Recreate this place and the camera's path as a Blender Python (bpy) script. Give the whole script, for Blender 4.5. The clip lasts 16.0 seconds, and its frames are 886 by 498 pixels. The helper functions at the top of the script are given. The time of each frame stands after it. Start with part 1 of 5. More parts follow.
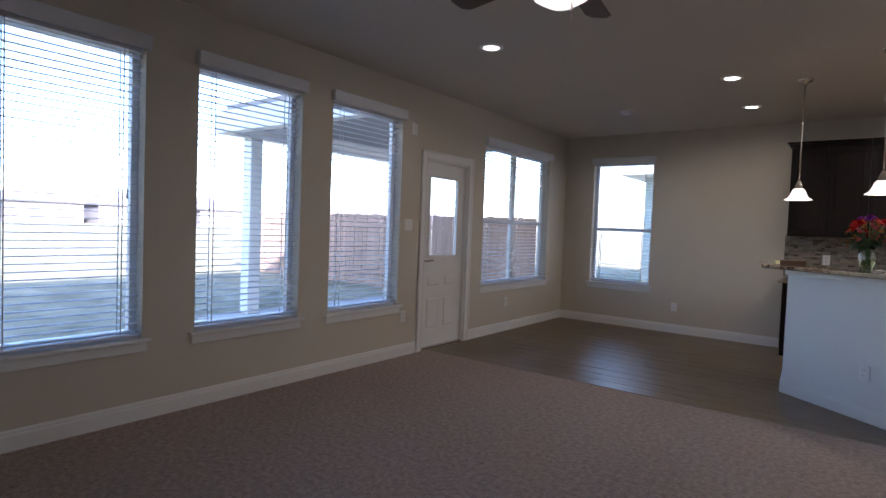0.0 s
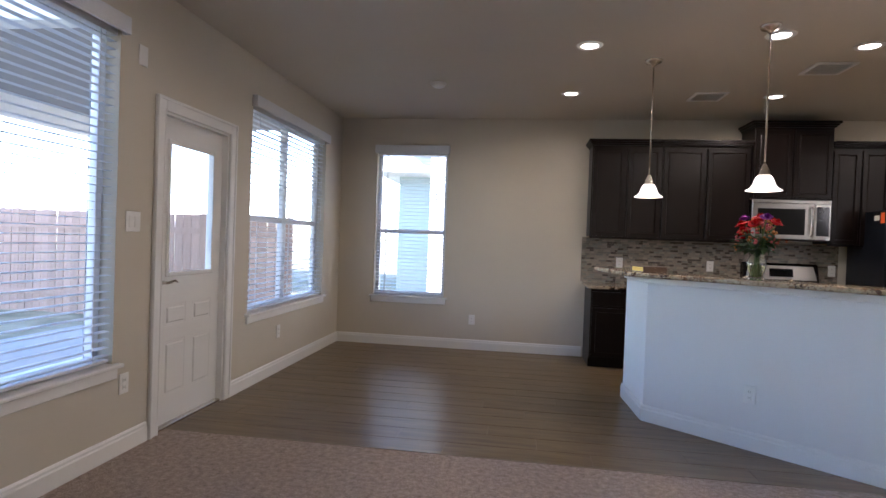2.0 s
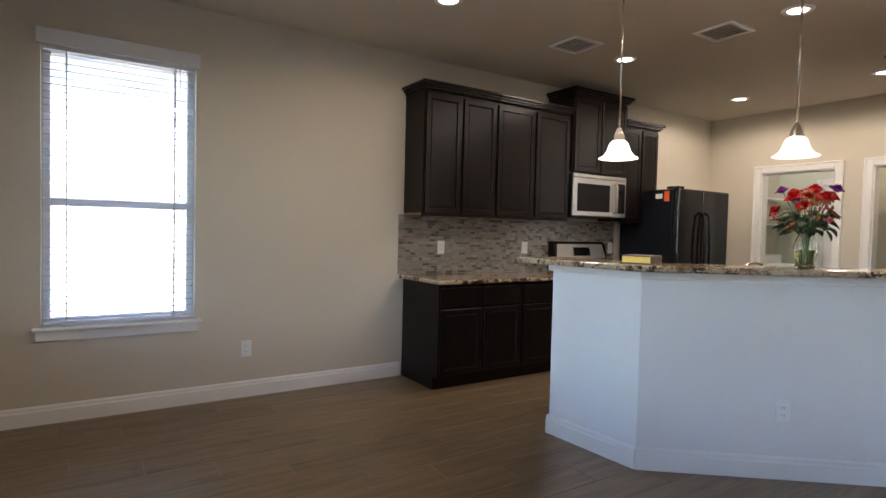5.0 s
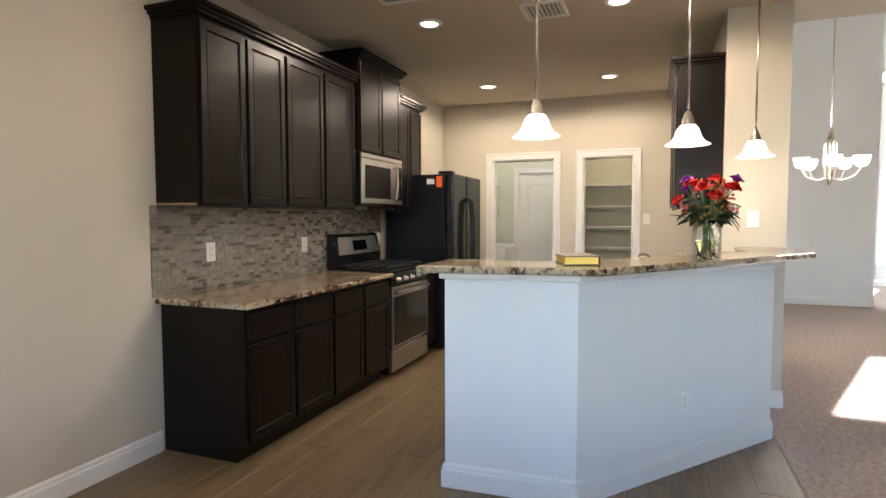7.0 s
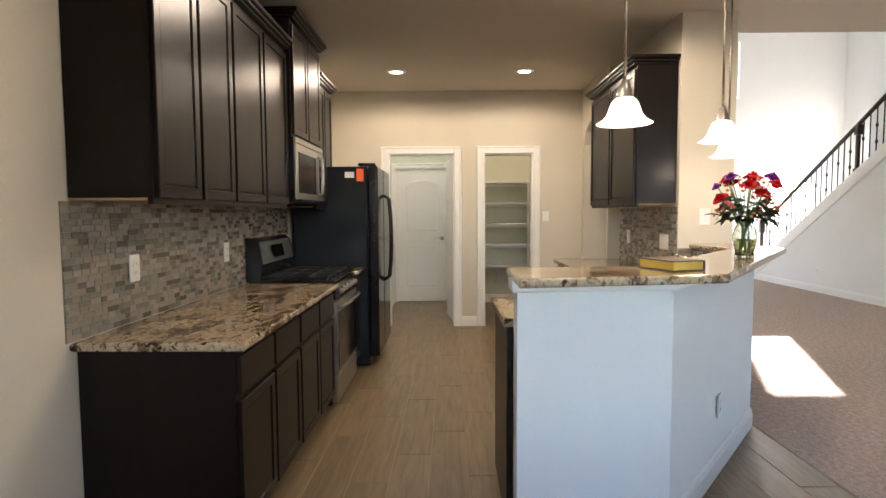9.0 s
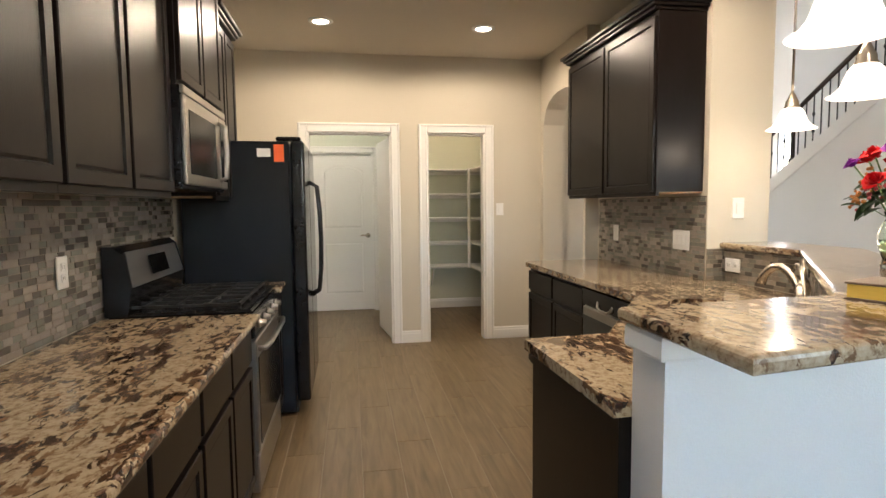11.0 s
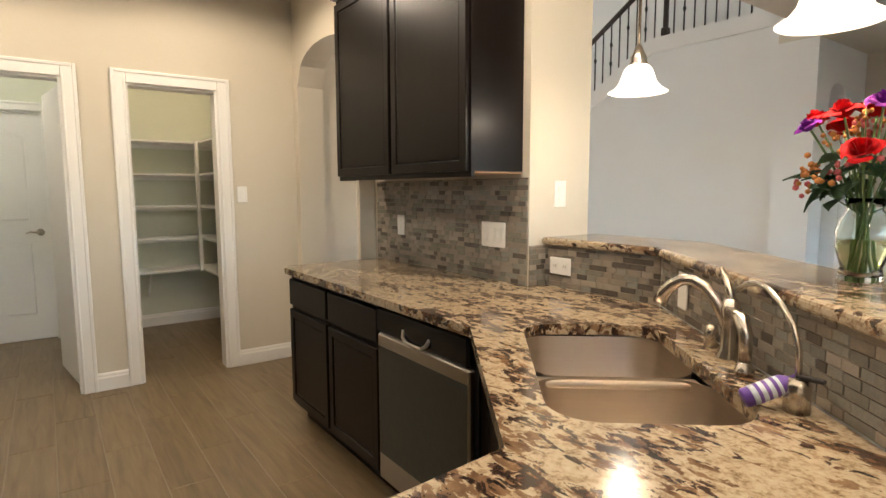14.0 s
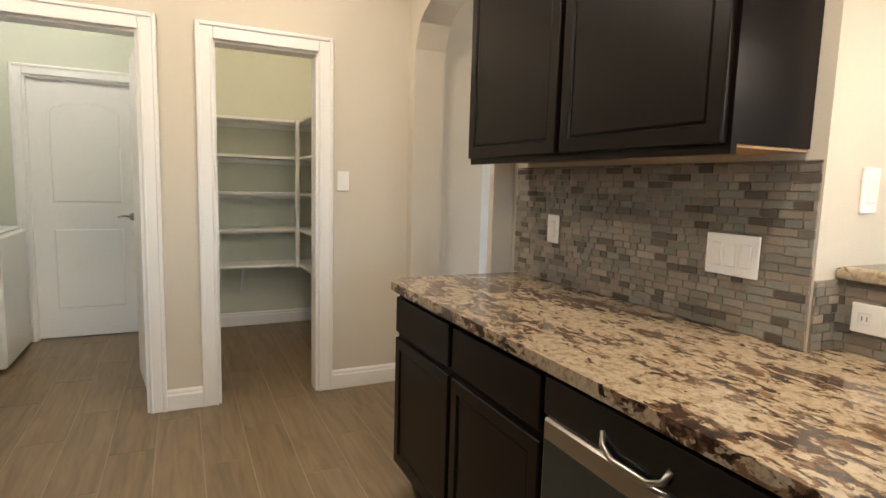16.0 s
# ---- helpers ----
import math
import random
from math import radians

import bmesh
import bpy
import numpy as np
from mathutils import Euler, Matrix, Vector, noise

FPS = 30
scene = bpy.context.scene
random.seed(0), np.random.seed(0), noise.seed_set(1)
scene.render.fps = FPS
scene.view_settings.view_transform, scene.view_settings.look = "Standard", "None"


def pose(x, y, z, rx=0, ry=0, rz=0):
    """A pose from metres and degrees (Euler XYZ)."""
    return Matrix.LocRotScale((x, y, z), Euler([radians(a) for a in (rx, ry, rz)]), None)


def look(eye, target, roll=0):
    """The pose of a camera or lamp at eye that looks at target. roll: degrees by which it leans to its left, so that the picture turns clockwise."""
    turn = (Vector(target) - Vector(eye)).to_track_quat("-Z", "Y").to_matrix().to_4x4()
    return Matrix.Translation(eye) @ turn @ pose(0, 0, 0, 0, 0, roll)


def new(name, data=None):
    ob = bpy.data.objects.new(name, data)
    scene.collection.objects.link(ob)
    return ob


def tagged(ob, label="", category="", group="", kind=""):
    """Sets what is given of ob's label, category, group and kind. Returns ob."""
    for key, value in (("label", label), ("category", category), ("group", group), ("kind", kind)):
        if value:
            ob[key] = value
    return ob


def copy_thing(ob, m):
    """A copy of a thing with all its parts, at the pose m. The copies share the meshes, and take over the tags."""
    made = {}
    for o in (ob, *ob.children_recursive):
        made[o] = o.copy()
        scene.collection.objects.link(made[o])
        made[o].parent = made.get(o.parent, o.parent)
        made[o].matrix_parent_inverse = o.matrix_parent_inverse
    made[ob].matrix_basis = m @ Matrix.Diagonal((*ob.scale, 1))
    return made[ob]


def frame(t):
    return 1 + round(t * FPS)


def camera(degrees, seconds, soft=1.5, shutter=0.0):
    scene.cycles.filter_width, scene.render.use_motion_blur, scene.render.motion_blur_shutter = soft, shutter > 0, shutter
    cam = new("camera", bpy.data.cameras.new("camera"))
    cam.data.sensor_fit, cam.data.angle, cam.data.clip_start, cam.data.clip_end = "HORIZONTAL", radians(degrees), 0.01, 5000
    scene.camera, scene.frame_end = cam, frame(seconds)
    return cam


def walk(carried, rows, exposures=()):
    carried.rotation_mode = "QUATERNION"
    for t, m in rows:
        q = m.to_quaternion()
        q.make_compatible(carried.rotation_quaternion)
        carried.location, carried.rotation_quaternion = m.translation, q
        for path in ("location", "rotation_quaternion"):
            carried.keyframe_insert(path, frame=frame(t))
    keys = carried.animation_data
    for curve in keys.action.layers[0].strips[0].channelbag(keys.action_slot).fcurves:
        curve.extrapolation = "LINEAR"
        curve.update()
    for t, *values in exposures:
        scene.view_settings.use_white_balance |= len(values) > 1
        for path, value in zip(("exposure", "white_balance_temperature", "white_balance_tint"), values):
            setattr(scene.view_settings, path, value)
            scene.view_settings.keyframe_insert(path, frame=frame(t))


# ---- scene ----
cam = camera(77.6, 16.0)
PATH = [
    (0, (0.654, 0.141, 1.322), (-0.554, 1.732, 1.242), 2.2),
    (0.5, (0.261, 0.467, 1.363), (-0.664, 2.238, 1.293), 2.2),
    (1, (-0.123, 0.749, 1.315), (-0.748, 2.648, 1.266), 2.1),
    (1.5, (-0.452, 1.089, 1.29), (-0.88, 3.042, 1.249), 2.1),
    (2, (-0.773, 1.471, 1.286), (-1.058, 3.45, 1.255), 2.1),
    (2.5, (-1.095, 1.819, 1.281), (-1.155, 3.818, 1.259), 2.0),
    (3, (-1.372, 2.199, 1.252), (-1.238, 4.194, 1.243), 2.0),
    (3.2, (-1.472, 2.332, 1.24), (-1.252, 4.32, 1.221), 2.1),
    (5.3, (-2.349, 4.05, 1.268), (-1.112, 5.62, 1.191), 1.2),
    (5.5, (-2.343, 4.154, 1.298), (-1.005, 5.638, 1.215), 1.1),
    (6, (-2.37, 4.521, 1.286), (-0.794, 5.749, 1.2), 0.6),
    (6.5, (-2.39, 4.956, 1.285), (-0.629, 5.898, 1.194), 0.1),
    (7, (-2.339, 5.436, 1.318), (-0.474, 6.15, 1.202), -0.1),
    (7.5, (-2.316, 5.819, 1.308), (-0.391, 6.346, 1.186), -0.1),
    (8, (-2.239, 6.155, 1.314), (-0.28, 6.542, 1.191), -0.2),
    (8.5, (-2.165, 6.417, 1.316), (-0.18, 6.629, 1.195), -0.3),
    (9, (-2.027, 6.632, 1.335), (-0.031, 6.659, 1.205), -0.3),
    (9.2, (-1.912, 6.709, 1.335), (0.083, 6.664, 1.2), -0.4),
    (11.3, (-0.745, 7.0, 1.332), (1.19, 6.525, 1.162), -0.6),
    (11.5, (-0.692, 7.02, 1.332), (1.197, 6.392, 1.159), -0.7),
    (12, (-0.588, 7.043, 1.332), (1.151, 6.071, 1.155), -1.0),
    (12.5, (-0.448, 6.98, 1.34), (1.226, 5.902, 1.158), -1.0),
    (13, (-0.25, 6.835, 1.363), (1.41, 5.736, 1.172), -0.8),
    (13.5, (-0.004, 6.743, 1.346), (1.641, 5.626, 1.134), -0.5),
    (14, (0.23, 6.706, 1.32), (1.845, 5.545, 1.106), -0.2),
    (14.5, (0.431, 6.621, 1.316), (2.038, 5.451, 1.097), 0.1),
    (15, (0.628, 6.555, 1.308), (2.264, 5.426, 1.089), 0.9),
    (15.5, (0.878, 6.488, 1.296), (2.582, 5.466, 1.072), 1.3),
    (16, (1.146, 6.411, 1.285), (2.938, 5.553, 1.053), 1.6),
]
walk(cam, [(t, look(eye, target, roll)) for t, eye, target, roll in PATH], [(0.0, 2.45, 5300, 20), (2.0, 3.15, 5450, 20), (3.0, 3.45, 5500, 18), (5.5, 3.25, 5800, 16), (7.0, 3.7, 5900, 14), (9.0, 3.6, 6050, 14), (12.0, 3.7, 6100, 13), (14.0, 3.68, 6100, 12), (16.0, 3.75, 5850, 12)])

# ---- world and light ----
world = bpy.data.worlds.new("sky")
scene.world = world
world.use_nodes = True
wn = world.node_tree
sky = wn.nodes.new("ShaderNodeTexSky")
sky.sky_type, sky.sun_disc = "NISHITA", False
SUN_EL, SUN_AZ = radians(28.6), math.atan2(-0.65, 1.6)
sky.sun_elevation, sky.sun_rotation = SUN_EL, math.pi / 2 - SUN_AZ
wn.links.new(sky.outputs[0], wn.nodes["Background"].inputs[0])
wn.nodes["Background"].inputs[1].default_value = 0.15
sun_data = bpy.data.lights.new("sun", "SUN")
sun_data.energy, sun_data.angle, sun_data.color = 4.5, radians(0.5), (1.0, 0.94, 0.85)
sun_lamp = new("sun", sun_data)
sun_dir = Vector((math.cos(SUN_AZ) * math.cos(SUN_EL), math.sin(SUN_AZ) * math.cos(SUN_EL), math.sin(SUN_EL)))
sun_lamp.matrix_world = look(sun_dir * 50, (0, 0, 0))

# fill lamp added at an unseen south opening to brighten the foyer
foyer_fill = bpy.data.lights.new("foyer_fill_lamp", "AREA")
foyer_fill.shape, foyer_fill.size, foyer_fill.size_y, foyer_fill.energy, foyer_fill.color = "RECTANGLE", 1.3, 2.6, 5.0, (1.0, 0.97, 0.93)
new("foyer_fill_lamp", foyer_fill).matrix_world = look((8.95, -2.06, 1.7), (8.2, 1.5, 1.7))

CEIL = 2.74
WARM = (1.0, 0.80, 0.56)

# ---- materials ----


def mat(name, color, rough=0.6, metal=0.0, var=0.12, scale=6.0, fine=60.0, bump=0.05, spec=0.5, stretch=(1, 1, 1), coat=0.0, random_tint=0.0, islands=False, trans=0.0, emit=0.0):
    """A surface with two scales of tone and a fine relief."""
    m = bpy.data.materials.new(name)
    m.use_nodes = True
    nt = m.node_tree
    b = nt.nodes["Principled BSDF"]
    b.inputs["Roughness"].default_value = rough
    b.inputs["Metallic"].default_value = metal
    b.inputs["Specular IOR Level"].default_value = spec
    b.inputs["Coat Weight"].default_value = coat
    b.inputs["Transmission Weight"].default_value = trans
    tc = nt.nodes.new("ShaderNodeTexCoord")
    mp = nt.nodes.new("ShaderNodeMapping")
    mp.inputs["Scale"].default_value = stretch
    nt.links.new(tc.outputs["Object"], mp.inputs[0])
    n1, n2 = nt.nodes.new("ShaderNodeTexNoise"), nt.nodes.new("ShaderNodeTexNoise")
    for n, s in ((n1, scale), (n2, fine)):
        n.inputs["Scale"].default_value = s
        n.inputs["Detail"].default_value = 4
        nt.links.new(mp.outputs[0], n.inputs["Vector"])
    mix = nt.nodes.new("ShaderNodeMath")
    mix.operation = "ADD"
    nt.links.new(n1.outputs[0], mix.inputs[0])
    nt.links.new(n2.outputs[0], mix.inputs[1])
    fac = mix.outputs[0]
    if random_tint:
        src = nt.nodes.new("ShaderNodeNewGeometry" if islands else "ShaderNodeObjectInfo")
        out = src.outputs["Random Per Island" if islands else "Random"]
        mm = nt.nodes.new("ShaderNodeMath")
        mm.operation = "MULTIPLY_ADD"
        nt.links.new(out, mm.inputs[0])
        mm.inputs[1].default_value = random_tint
        nt.links.new(fac, mm.inputs[2])
        ad = nt.nodes.new("ShaderNodeMath")
        ad.operation = "SUBTRACT"
        nt.links.new(mm.outputs[0], ad.inputs[0])
        ad.inputs[1].default_value = random_tint / 2
        fac = ad.outputs[0]
    mr = nt.nodes.new("ShaderNodeMapRange")
    mr.inputs[1].default_value, mr.inputs[2].default_value = 0.6, 1.4
    mr.inputs[3].default_value, mr.inputs[4].default_value = 1 - var, 1 + var
    mr.clamp = False
    nt.links.new(fac, mr.inputs[0])
    vm = nt.nodes.new("ShaderNodeVectorMath")
    vm.operation = "SCALE"
    vm.inputs[0].default_value = color[:3]
    nt.links.new(mr.outputs[0], vm.inputs["Scale"])
    nt.links.new(vm.outputs[0], b.inputs["Base Color"])
    if emit:
        b.inputs["Emission Color"].default_value = (*color[:3], 1)
        b.inputs["Emission Strength"].default_value = emit
    if bump:
        bp = nt.nodes.new("ShaderNodeBump")
        bp.inputs["Strength"].default_value = bump
        bp.inputs["Distance"].default_value = 0.01
        nt.links.new(n2.outputs[0], bp.inputs["Height"])
        nt.links.new(bp.outputs[0], b.inputs["Normal"])
    return m


def ramp_mat(name, stops, scale, rough, bump=0.0, stretch=(1, 1, 1), distort=1.0, detail=6, coat=0.0, random_mix=0.0, spec=0.5):
    """A figured surface: warped noise through colour stops."""
    m = bpy.data.materials.new(name)
    m.use_nodes = True
    nt = m.node_tree
    b = nt.nodes["Principled BSDF"]
    b.inputs["Roughness"].default_value = rough
    b.inputs["Coat Weight"].default_value = coat
    b.inputs["Specular IOR Level"].default_value = spec
    tc = nt.nodes.new("ShaderNodeTexCoord")
    mp = nt.nodes.new("ShaderNodeMapping")
    mp.inputs["Scale"].default_value = stretch
    nt.links.new(tc.outputs["Object"], mp.inputs[0])
    vec = mp.outputs[0]
    oi = None
    if random_mix:
        oi = nt.nodes.new("ShaderNodeObjectInfo")
        sh = nt.nodes.new("ShaderNodeVectorMath")
        sh.operation = "SCALE"
        sh.inputs[0].default_value = (37.0, 19.0, 11.0)
        nt.links.new(oi.outputs["Random"], sh.inputs["Scale"])
        av = nt.nodes.new("ShaderNodeVectorMath")
        nt.links.new(vec, av.inputs[0])
        nt.links.new(sh.outputs[0], av.inputs[1])
        vec = av.outputs[0]
    n = nt.nodes.new("ShaderNodeTexNoise")
    n.inputs["Scale"].default_value, n.inputs["Detail"].default_value, n.inputs["Distortion"].default_value = scale, detail, distort
    nt.links.new(vec, n.inputs["Vector"])
    fac = n.outputs[0]
    if random_mix:
        ma = nt.nodes.new("ShaderNodeMath")
        ma.operation = "MULTIPLY_ADD"
        nt.links.new(oi.outputs["Random"], ma.inputs[0])
        ma.inputs[1].default_value = random_mix
        nt.links.new(fac, ma.inputs[2])
        fac = ma.outputs[0]
    cr = nt.nodes.new("ShaderNodeValToRGB")
    els = cr.color_ramp.elements
    while len(els) < len(stops):
        els.new(0.5)
    for e, (p, c) in zip(els, stops):
        e.position, e.color = p, (*c, 1)
    nt.links.new(fac, cr.inputs[0])
    col = cr.outputs[0]
    nt.links.new(col, b.inputs["Base Color"])
    if bump:
        bp = nt.nodes.new("ShaderNodeBump")
        bp.inputs["Strength"].default_value, bp.inputs["Distance"].default_value = bump, 0.01
        nt.links.new(n.outputs[0], bp.inputs["Height"])
        nt.links.new(bp.outputs[0], b.inputs["Normal"])
    return m


def glass_mat(name, tint=(1, 1, 1), rough=0.0, thin=True):
    m = bpy.data.materials.new(name)
    m.use_nodes = True
    nt = m.node_tree
    b = nt.nodes["Principled BSDF"]
    b.inputs["Base Color"].default_value = (*tint, 1)
    b.inputs["Transmission Weight"].default_value = 1
    b.inputs["Roughness"].default_value = rough
    b.inputs["IOR"].default_value = 1.05 if thin else 1.45
    return m


WALL = mat("wall_paint", (0.61, 0.56, 0.465), 0.85, var=0.03, scale=1.5, fine=220, bump=0.12, spec=0.2)
CEILM = mat("ceiling_paint", (0.60, 0.55, 0.46), 0.95, var=0.03, scale=1.2, fine=180, bump=0.2, spec=0.1)
BARP = mat("bar_paint", (0.76, 0.75, 0.73), 0.8, var=0.03, scale=1.5, fine=200, bump=0.15, spec=0.2)
FOYER = mat("foyer_paint", (0.79, 0.79, 0.77), 0.85, var=0.03, scale=1.5, fine=200, bump=0.1, spec=0.2)
TRIM = mat("white_trim", (0.80, 0.79, 0.76), 0.4, var=0.02, scale=3, fine=90, bump=0.03)
DOORW = mat("white_door", (0.78, 0.77, 0.74), 0.4, var=0.02, scale=3, fine=90, bump=0.04)
CARPET = mat("carpet_pile", (0.43, 0.35, 0.30), 1.0, var=0.45, scale=32, fine=110, bump=1.0, spec=0.05)
GROUT = mat("grout", (0.30, 0.25, 0.195), 0.9, var=0.1, scale=8, fine=150, bump=0.1)
PLANK = ramp_mat("plank_tile", [(0.25, (0.100, 0.068, 0.035)), (0.5, (0.164, 0.115, 0.061)), (0.75, (0.218, 0.158, 0.088)), (1.0, (0.262, 0.194, 0.112))], 3.0, 0.36, 0.05, (0.9, 9, 1), 0.6, 6, random_mix=0.12)
ESP = mat("espresso_wood", (0.0068, 0.0043, 0.0036), 0.32, var=0.4, scale=3, fine=40, bump=0.03, stretch=(8, 8, 0.7), coat=0.0, spec=0.2)
ESPIN = mat("cabinet_underside", (0.42, 0.26, 0.13), 0.6, var=0.15, scale=4, fine=40)


def granite_mat(name):
    """Polished granite: cream ground, ragged brown and black flakes gathered in drifts, fine speckle."""
    m = bpy.data.materials.new(name)
    m.use_nodes = True
    nt = m.node_tree
    b = nt.nodes["Principled BSDF"]
    b.inputs["Roughness"].default_value, b.inputs["Coat Weight"].default_value = 0.14, 0.2
    tc = nt.nodes.new("ShaderNodeTexCoord")

    def noise(scale, detail, distort, stretch, turn=0.5, rough=0.55):
        mp = nt.nodes.new("ShaderNodeMapping")
        mp.inputs["Scale"].default_value, mp.inputs["Rotation"].default_value = stretch, (0, 0, turn)
        nt.links.new(tc.outputs["Object"], mp.inputs[0])
        n = nt.nodes.new("ShaderNodeTexNoise")
        for k, v in (("Scale", scale), ("Detail", detail), ("Distortion", distort), ("Roughness", rough)):
            n.inputs[k].default_value = v
        nt.links.new(mp.outputs[0], n.inputs["Vector"])
        return n.outputs[0]

    def ramp(fac, stops):
        r = nt.nodes.new("ShaderNodeValToRGB")
        while len(r.color_ramp.elements) < len(stops):
            r.color_ramp.elements.new(0.5)
        for e, (p, c) in zip(r.color_ramp.elements, stops):
            e.position, e.color = p, (*c, 1)
        nt.links.new(fac, r.inputs[0])
        return r.outputs[0]

    def mask(fac, lo, hi):
        r = nt.nodes.new("ShaderNodeMapRange")
        r.inputs[1].default_value, r.inputs[2].default_value = lo, hi
        nt.links.new(fac, r.inputs[0])
        return r.outputs[0]

    def over(fac, under, top):
        x = nt.nodes.new("ShaderNodeMix")
        x.data_type = "RGBA"
        nt.links.new(fac, x.inputs[0])
        nt.links.new(under, x.inputs[6])
        nt.links.new(top, x.inputs[7])
        return x.outputs[2]

    def plus(a, k, c):
        x = nt.nodes.new("ShaderNodeMath")
        x.operation = "MULTIPLY_ADD"
        nt.links.new(a, x.inputs[0])
        x.inputs[1].default_value = k
        nt.links.new(c, x.inputs[2])
        return x.outputs[0]

    ground = ramp(noise(60, 6, 0.2, (1, 1, 1), 0.2, 0.65), [(0.30, (0.16, 0.10, 0.055)), (0.42, (0.31, 0.235, 0.15)), (0.52, (0.41, 0.33, 0.225)), (0.72, (0.48, 0.41, 0.30))])
    drift = noise(5.0, 3, 0.6, (0.8, 1.3, 1), 0.9)
    tan = ramp(noise(26, 4, 0.3, (1, 1, 1)), [(0.35, (0.10, 0.055, 0.03)), (0.65, (0.23, 0.145, 0.08))])
    dark = ramp(noise(38, 5, 0.2, (1, 1, 1), 1.3), [(0.38, (0.012, 0.008, 0.007)), (0.52, (0.055, 0.028, 0.018)), (0.66, (0.16, 0.10, 0.07))])
    col = over(mask(plus(drift, 0.55, noise(25, 7, 0.5, (0.62, 1.35, 1), 0.55, 0.6)), 0.815, 0.845), ground, tan)
    col = over(mask(plus(drift, 0.75, noise(29, 8, 0.7, (0.62, 1.35, 1), 0.45, 0.62)), 0.94, 0.962), col, dark)
    nt.links.new(col, b.inputs["Base Color"])
    return m


GRANITE = granite_mat("granite")
STEEL = mat("stainless_steel", (0.45, 0.43, 0.40), 0.3, 1.0, var=0.06, scale=3, fine=50, bump=0.02, stretch=(1, 1, 30))
NICKEL = mat("brushed_nickel", (0.58, 0.53, 0.46), 0.25, 1.0, var=0.05, scale=20, fine=90, bump=0.02)
BLACKG = mat("black_gloss", (0.010, 0.010, 0.011), 0.14, var=0.2, scale=4, fine=60, bump=0.0, spec=0.35)
BLACKM = mat("black_iron", (0.014, 0.014, 0.014), 0.5, var=0.25, scale=10, fine=90, bump=0.1)
FRIDGE = mat("black_textured_steel", (0.006, 0.007, 0.010), 0.28, var=0.3, scale=5, fine=400, bump=0.25, spec=0.3)
BLIND = mat("blind_slat", (0.70, 0.71, 0.73), 0.5, var=0.03, scale=4, fine=60, bump=0.02)
VINYL = mat("white_vinyl", (0.78, 0.78, 0.78), 0.4, var=0.03, scale=4, fine=60, bump=0.02)
PLASTIC = mat("white_plastic", (0.80, 0.79, 0.76), 0.35, var=0.02, scale=9, fine=80, bump=0.0)
GLASS = glass_mat("window_glass")
TILES = [mat("mosaic_%s" % n, c, r, var=0.18, scale=30, fine=160, bump=0.12, random_tint=0.5) for n, c, r in (
    ("taupe", (0.235, 0.20, 0.158), 0.35), ("grey", (0.20, 0.19, 0.16), 0.15), ("dark", (0.105, 0.092, 0.078), 0.2), ("sand", (0.29, 0.25, 0.20), 0.4), ("smoke", (0.245, 0.24, 0.21), 0.12))]

# ---- building helpers ----


def box(bm, x0, x1, y0, y1, z0, z1, bevel=0.0, seg=1):
    vs = [bm.verts.new((x, y, z)) for x in (x0, x1) for y in (y0, y1) for z in (z0, z1)]
    fs = [bm.faces.new([vs[i] for i in q]) for q in ((0, 1, 3, 2), (4, 6, 7, 5), (0, 4, 5, 1), (2, 3, 7, 6), (0, 2, 6, 4), (1, 5, 7, 3))]
    if bevel:
        es = list({e for f in fs for e in f.edges})
        bmesh.ops.bevel(bm, geom=es, offset=bevel, segments=seg, affect="EDGES", profile=0.5)
    return bm


def boxes(*specs, bevel=0.0):
    bm = bmesh.new()
    for s in specs:
        box(bm, *s, bevel=bevel)
    return bm


def prism(bm, pts, z0, z1, bevel=0.0, seg=2):
    """An upright prism over a plan polygon."""
    a = [bm.verts.new((x, y, z0)) for x, y in pts]
    b = [bm.verts.new((x, y, z1)) for x, y in pts]
    n = len(pts)
    fs = [bm.faces.new(a[::-1]), bm.faces.new(b)]
    fs += [bm.faces.new((a[i], a[(i + 1) % n], b[(i + 1) % n], b[i])) for i in range(n)]
    bmesh.ops.recalc_face_normals(bm, faces=fs)
    if bevel:
        es = list(set(fs[0].edges) | set(fs[1].edges))
        bmesh.ops.bevel(bm, geom=es, offset=bevel, segments=seg, affect="EDGES", profile=0.5)
    return bm


def lathe(bm, profile, cx=0.0, cy=0.0, n=24, wave=0.0, lobes=0):
    """A turned shape from (radius, z) pairs; wave scallops the rim."""
    rings = []
    for k, (r, z) in enumerate(profile):
        ring = []
        for i in range(n):
            a = 2 * math.pi * i / n
            rr = r * (1 + wave * math.cos(lobes * a)) if lobes else r
            ring.append(bm.verts.new((cx + rr * math.cos(a), cy + rr * math.sin(a), z)))
        rings.append(ring)
    for r0, r1 in zip(rings, rings[1:]):
        for i in range(n):
            bm.faces.new((r0[i], r0[(i + 1) % n], r1[(i + 1) % n], r1[i]))
    for ring, flip in ((rings[0], True), (rings[-1], False)):
        if profile[0 if flip else -1][0] > 1e-4:
            bm.faces.new(ring[::-1] if flip else ring)
    for f in bm.faces:
        f.smooth = True
    return bm


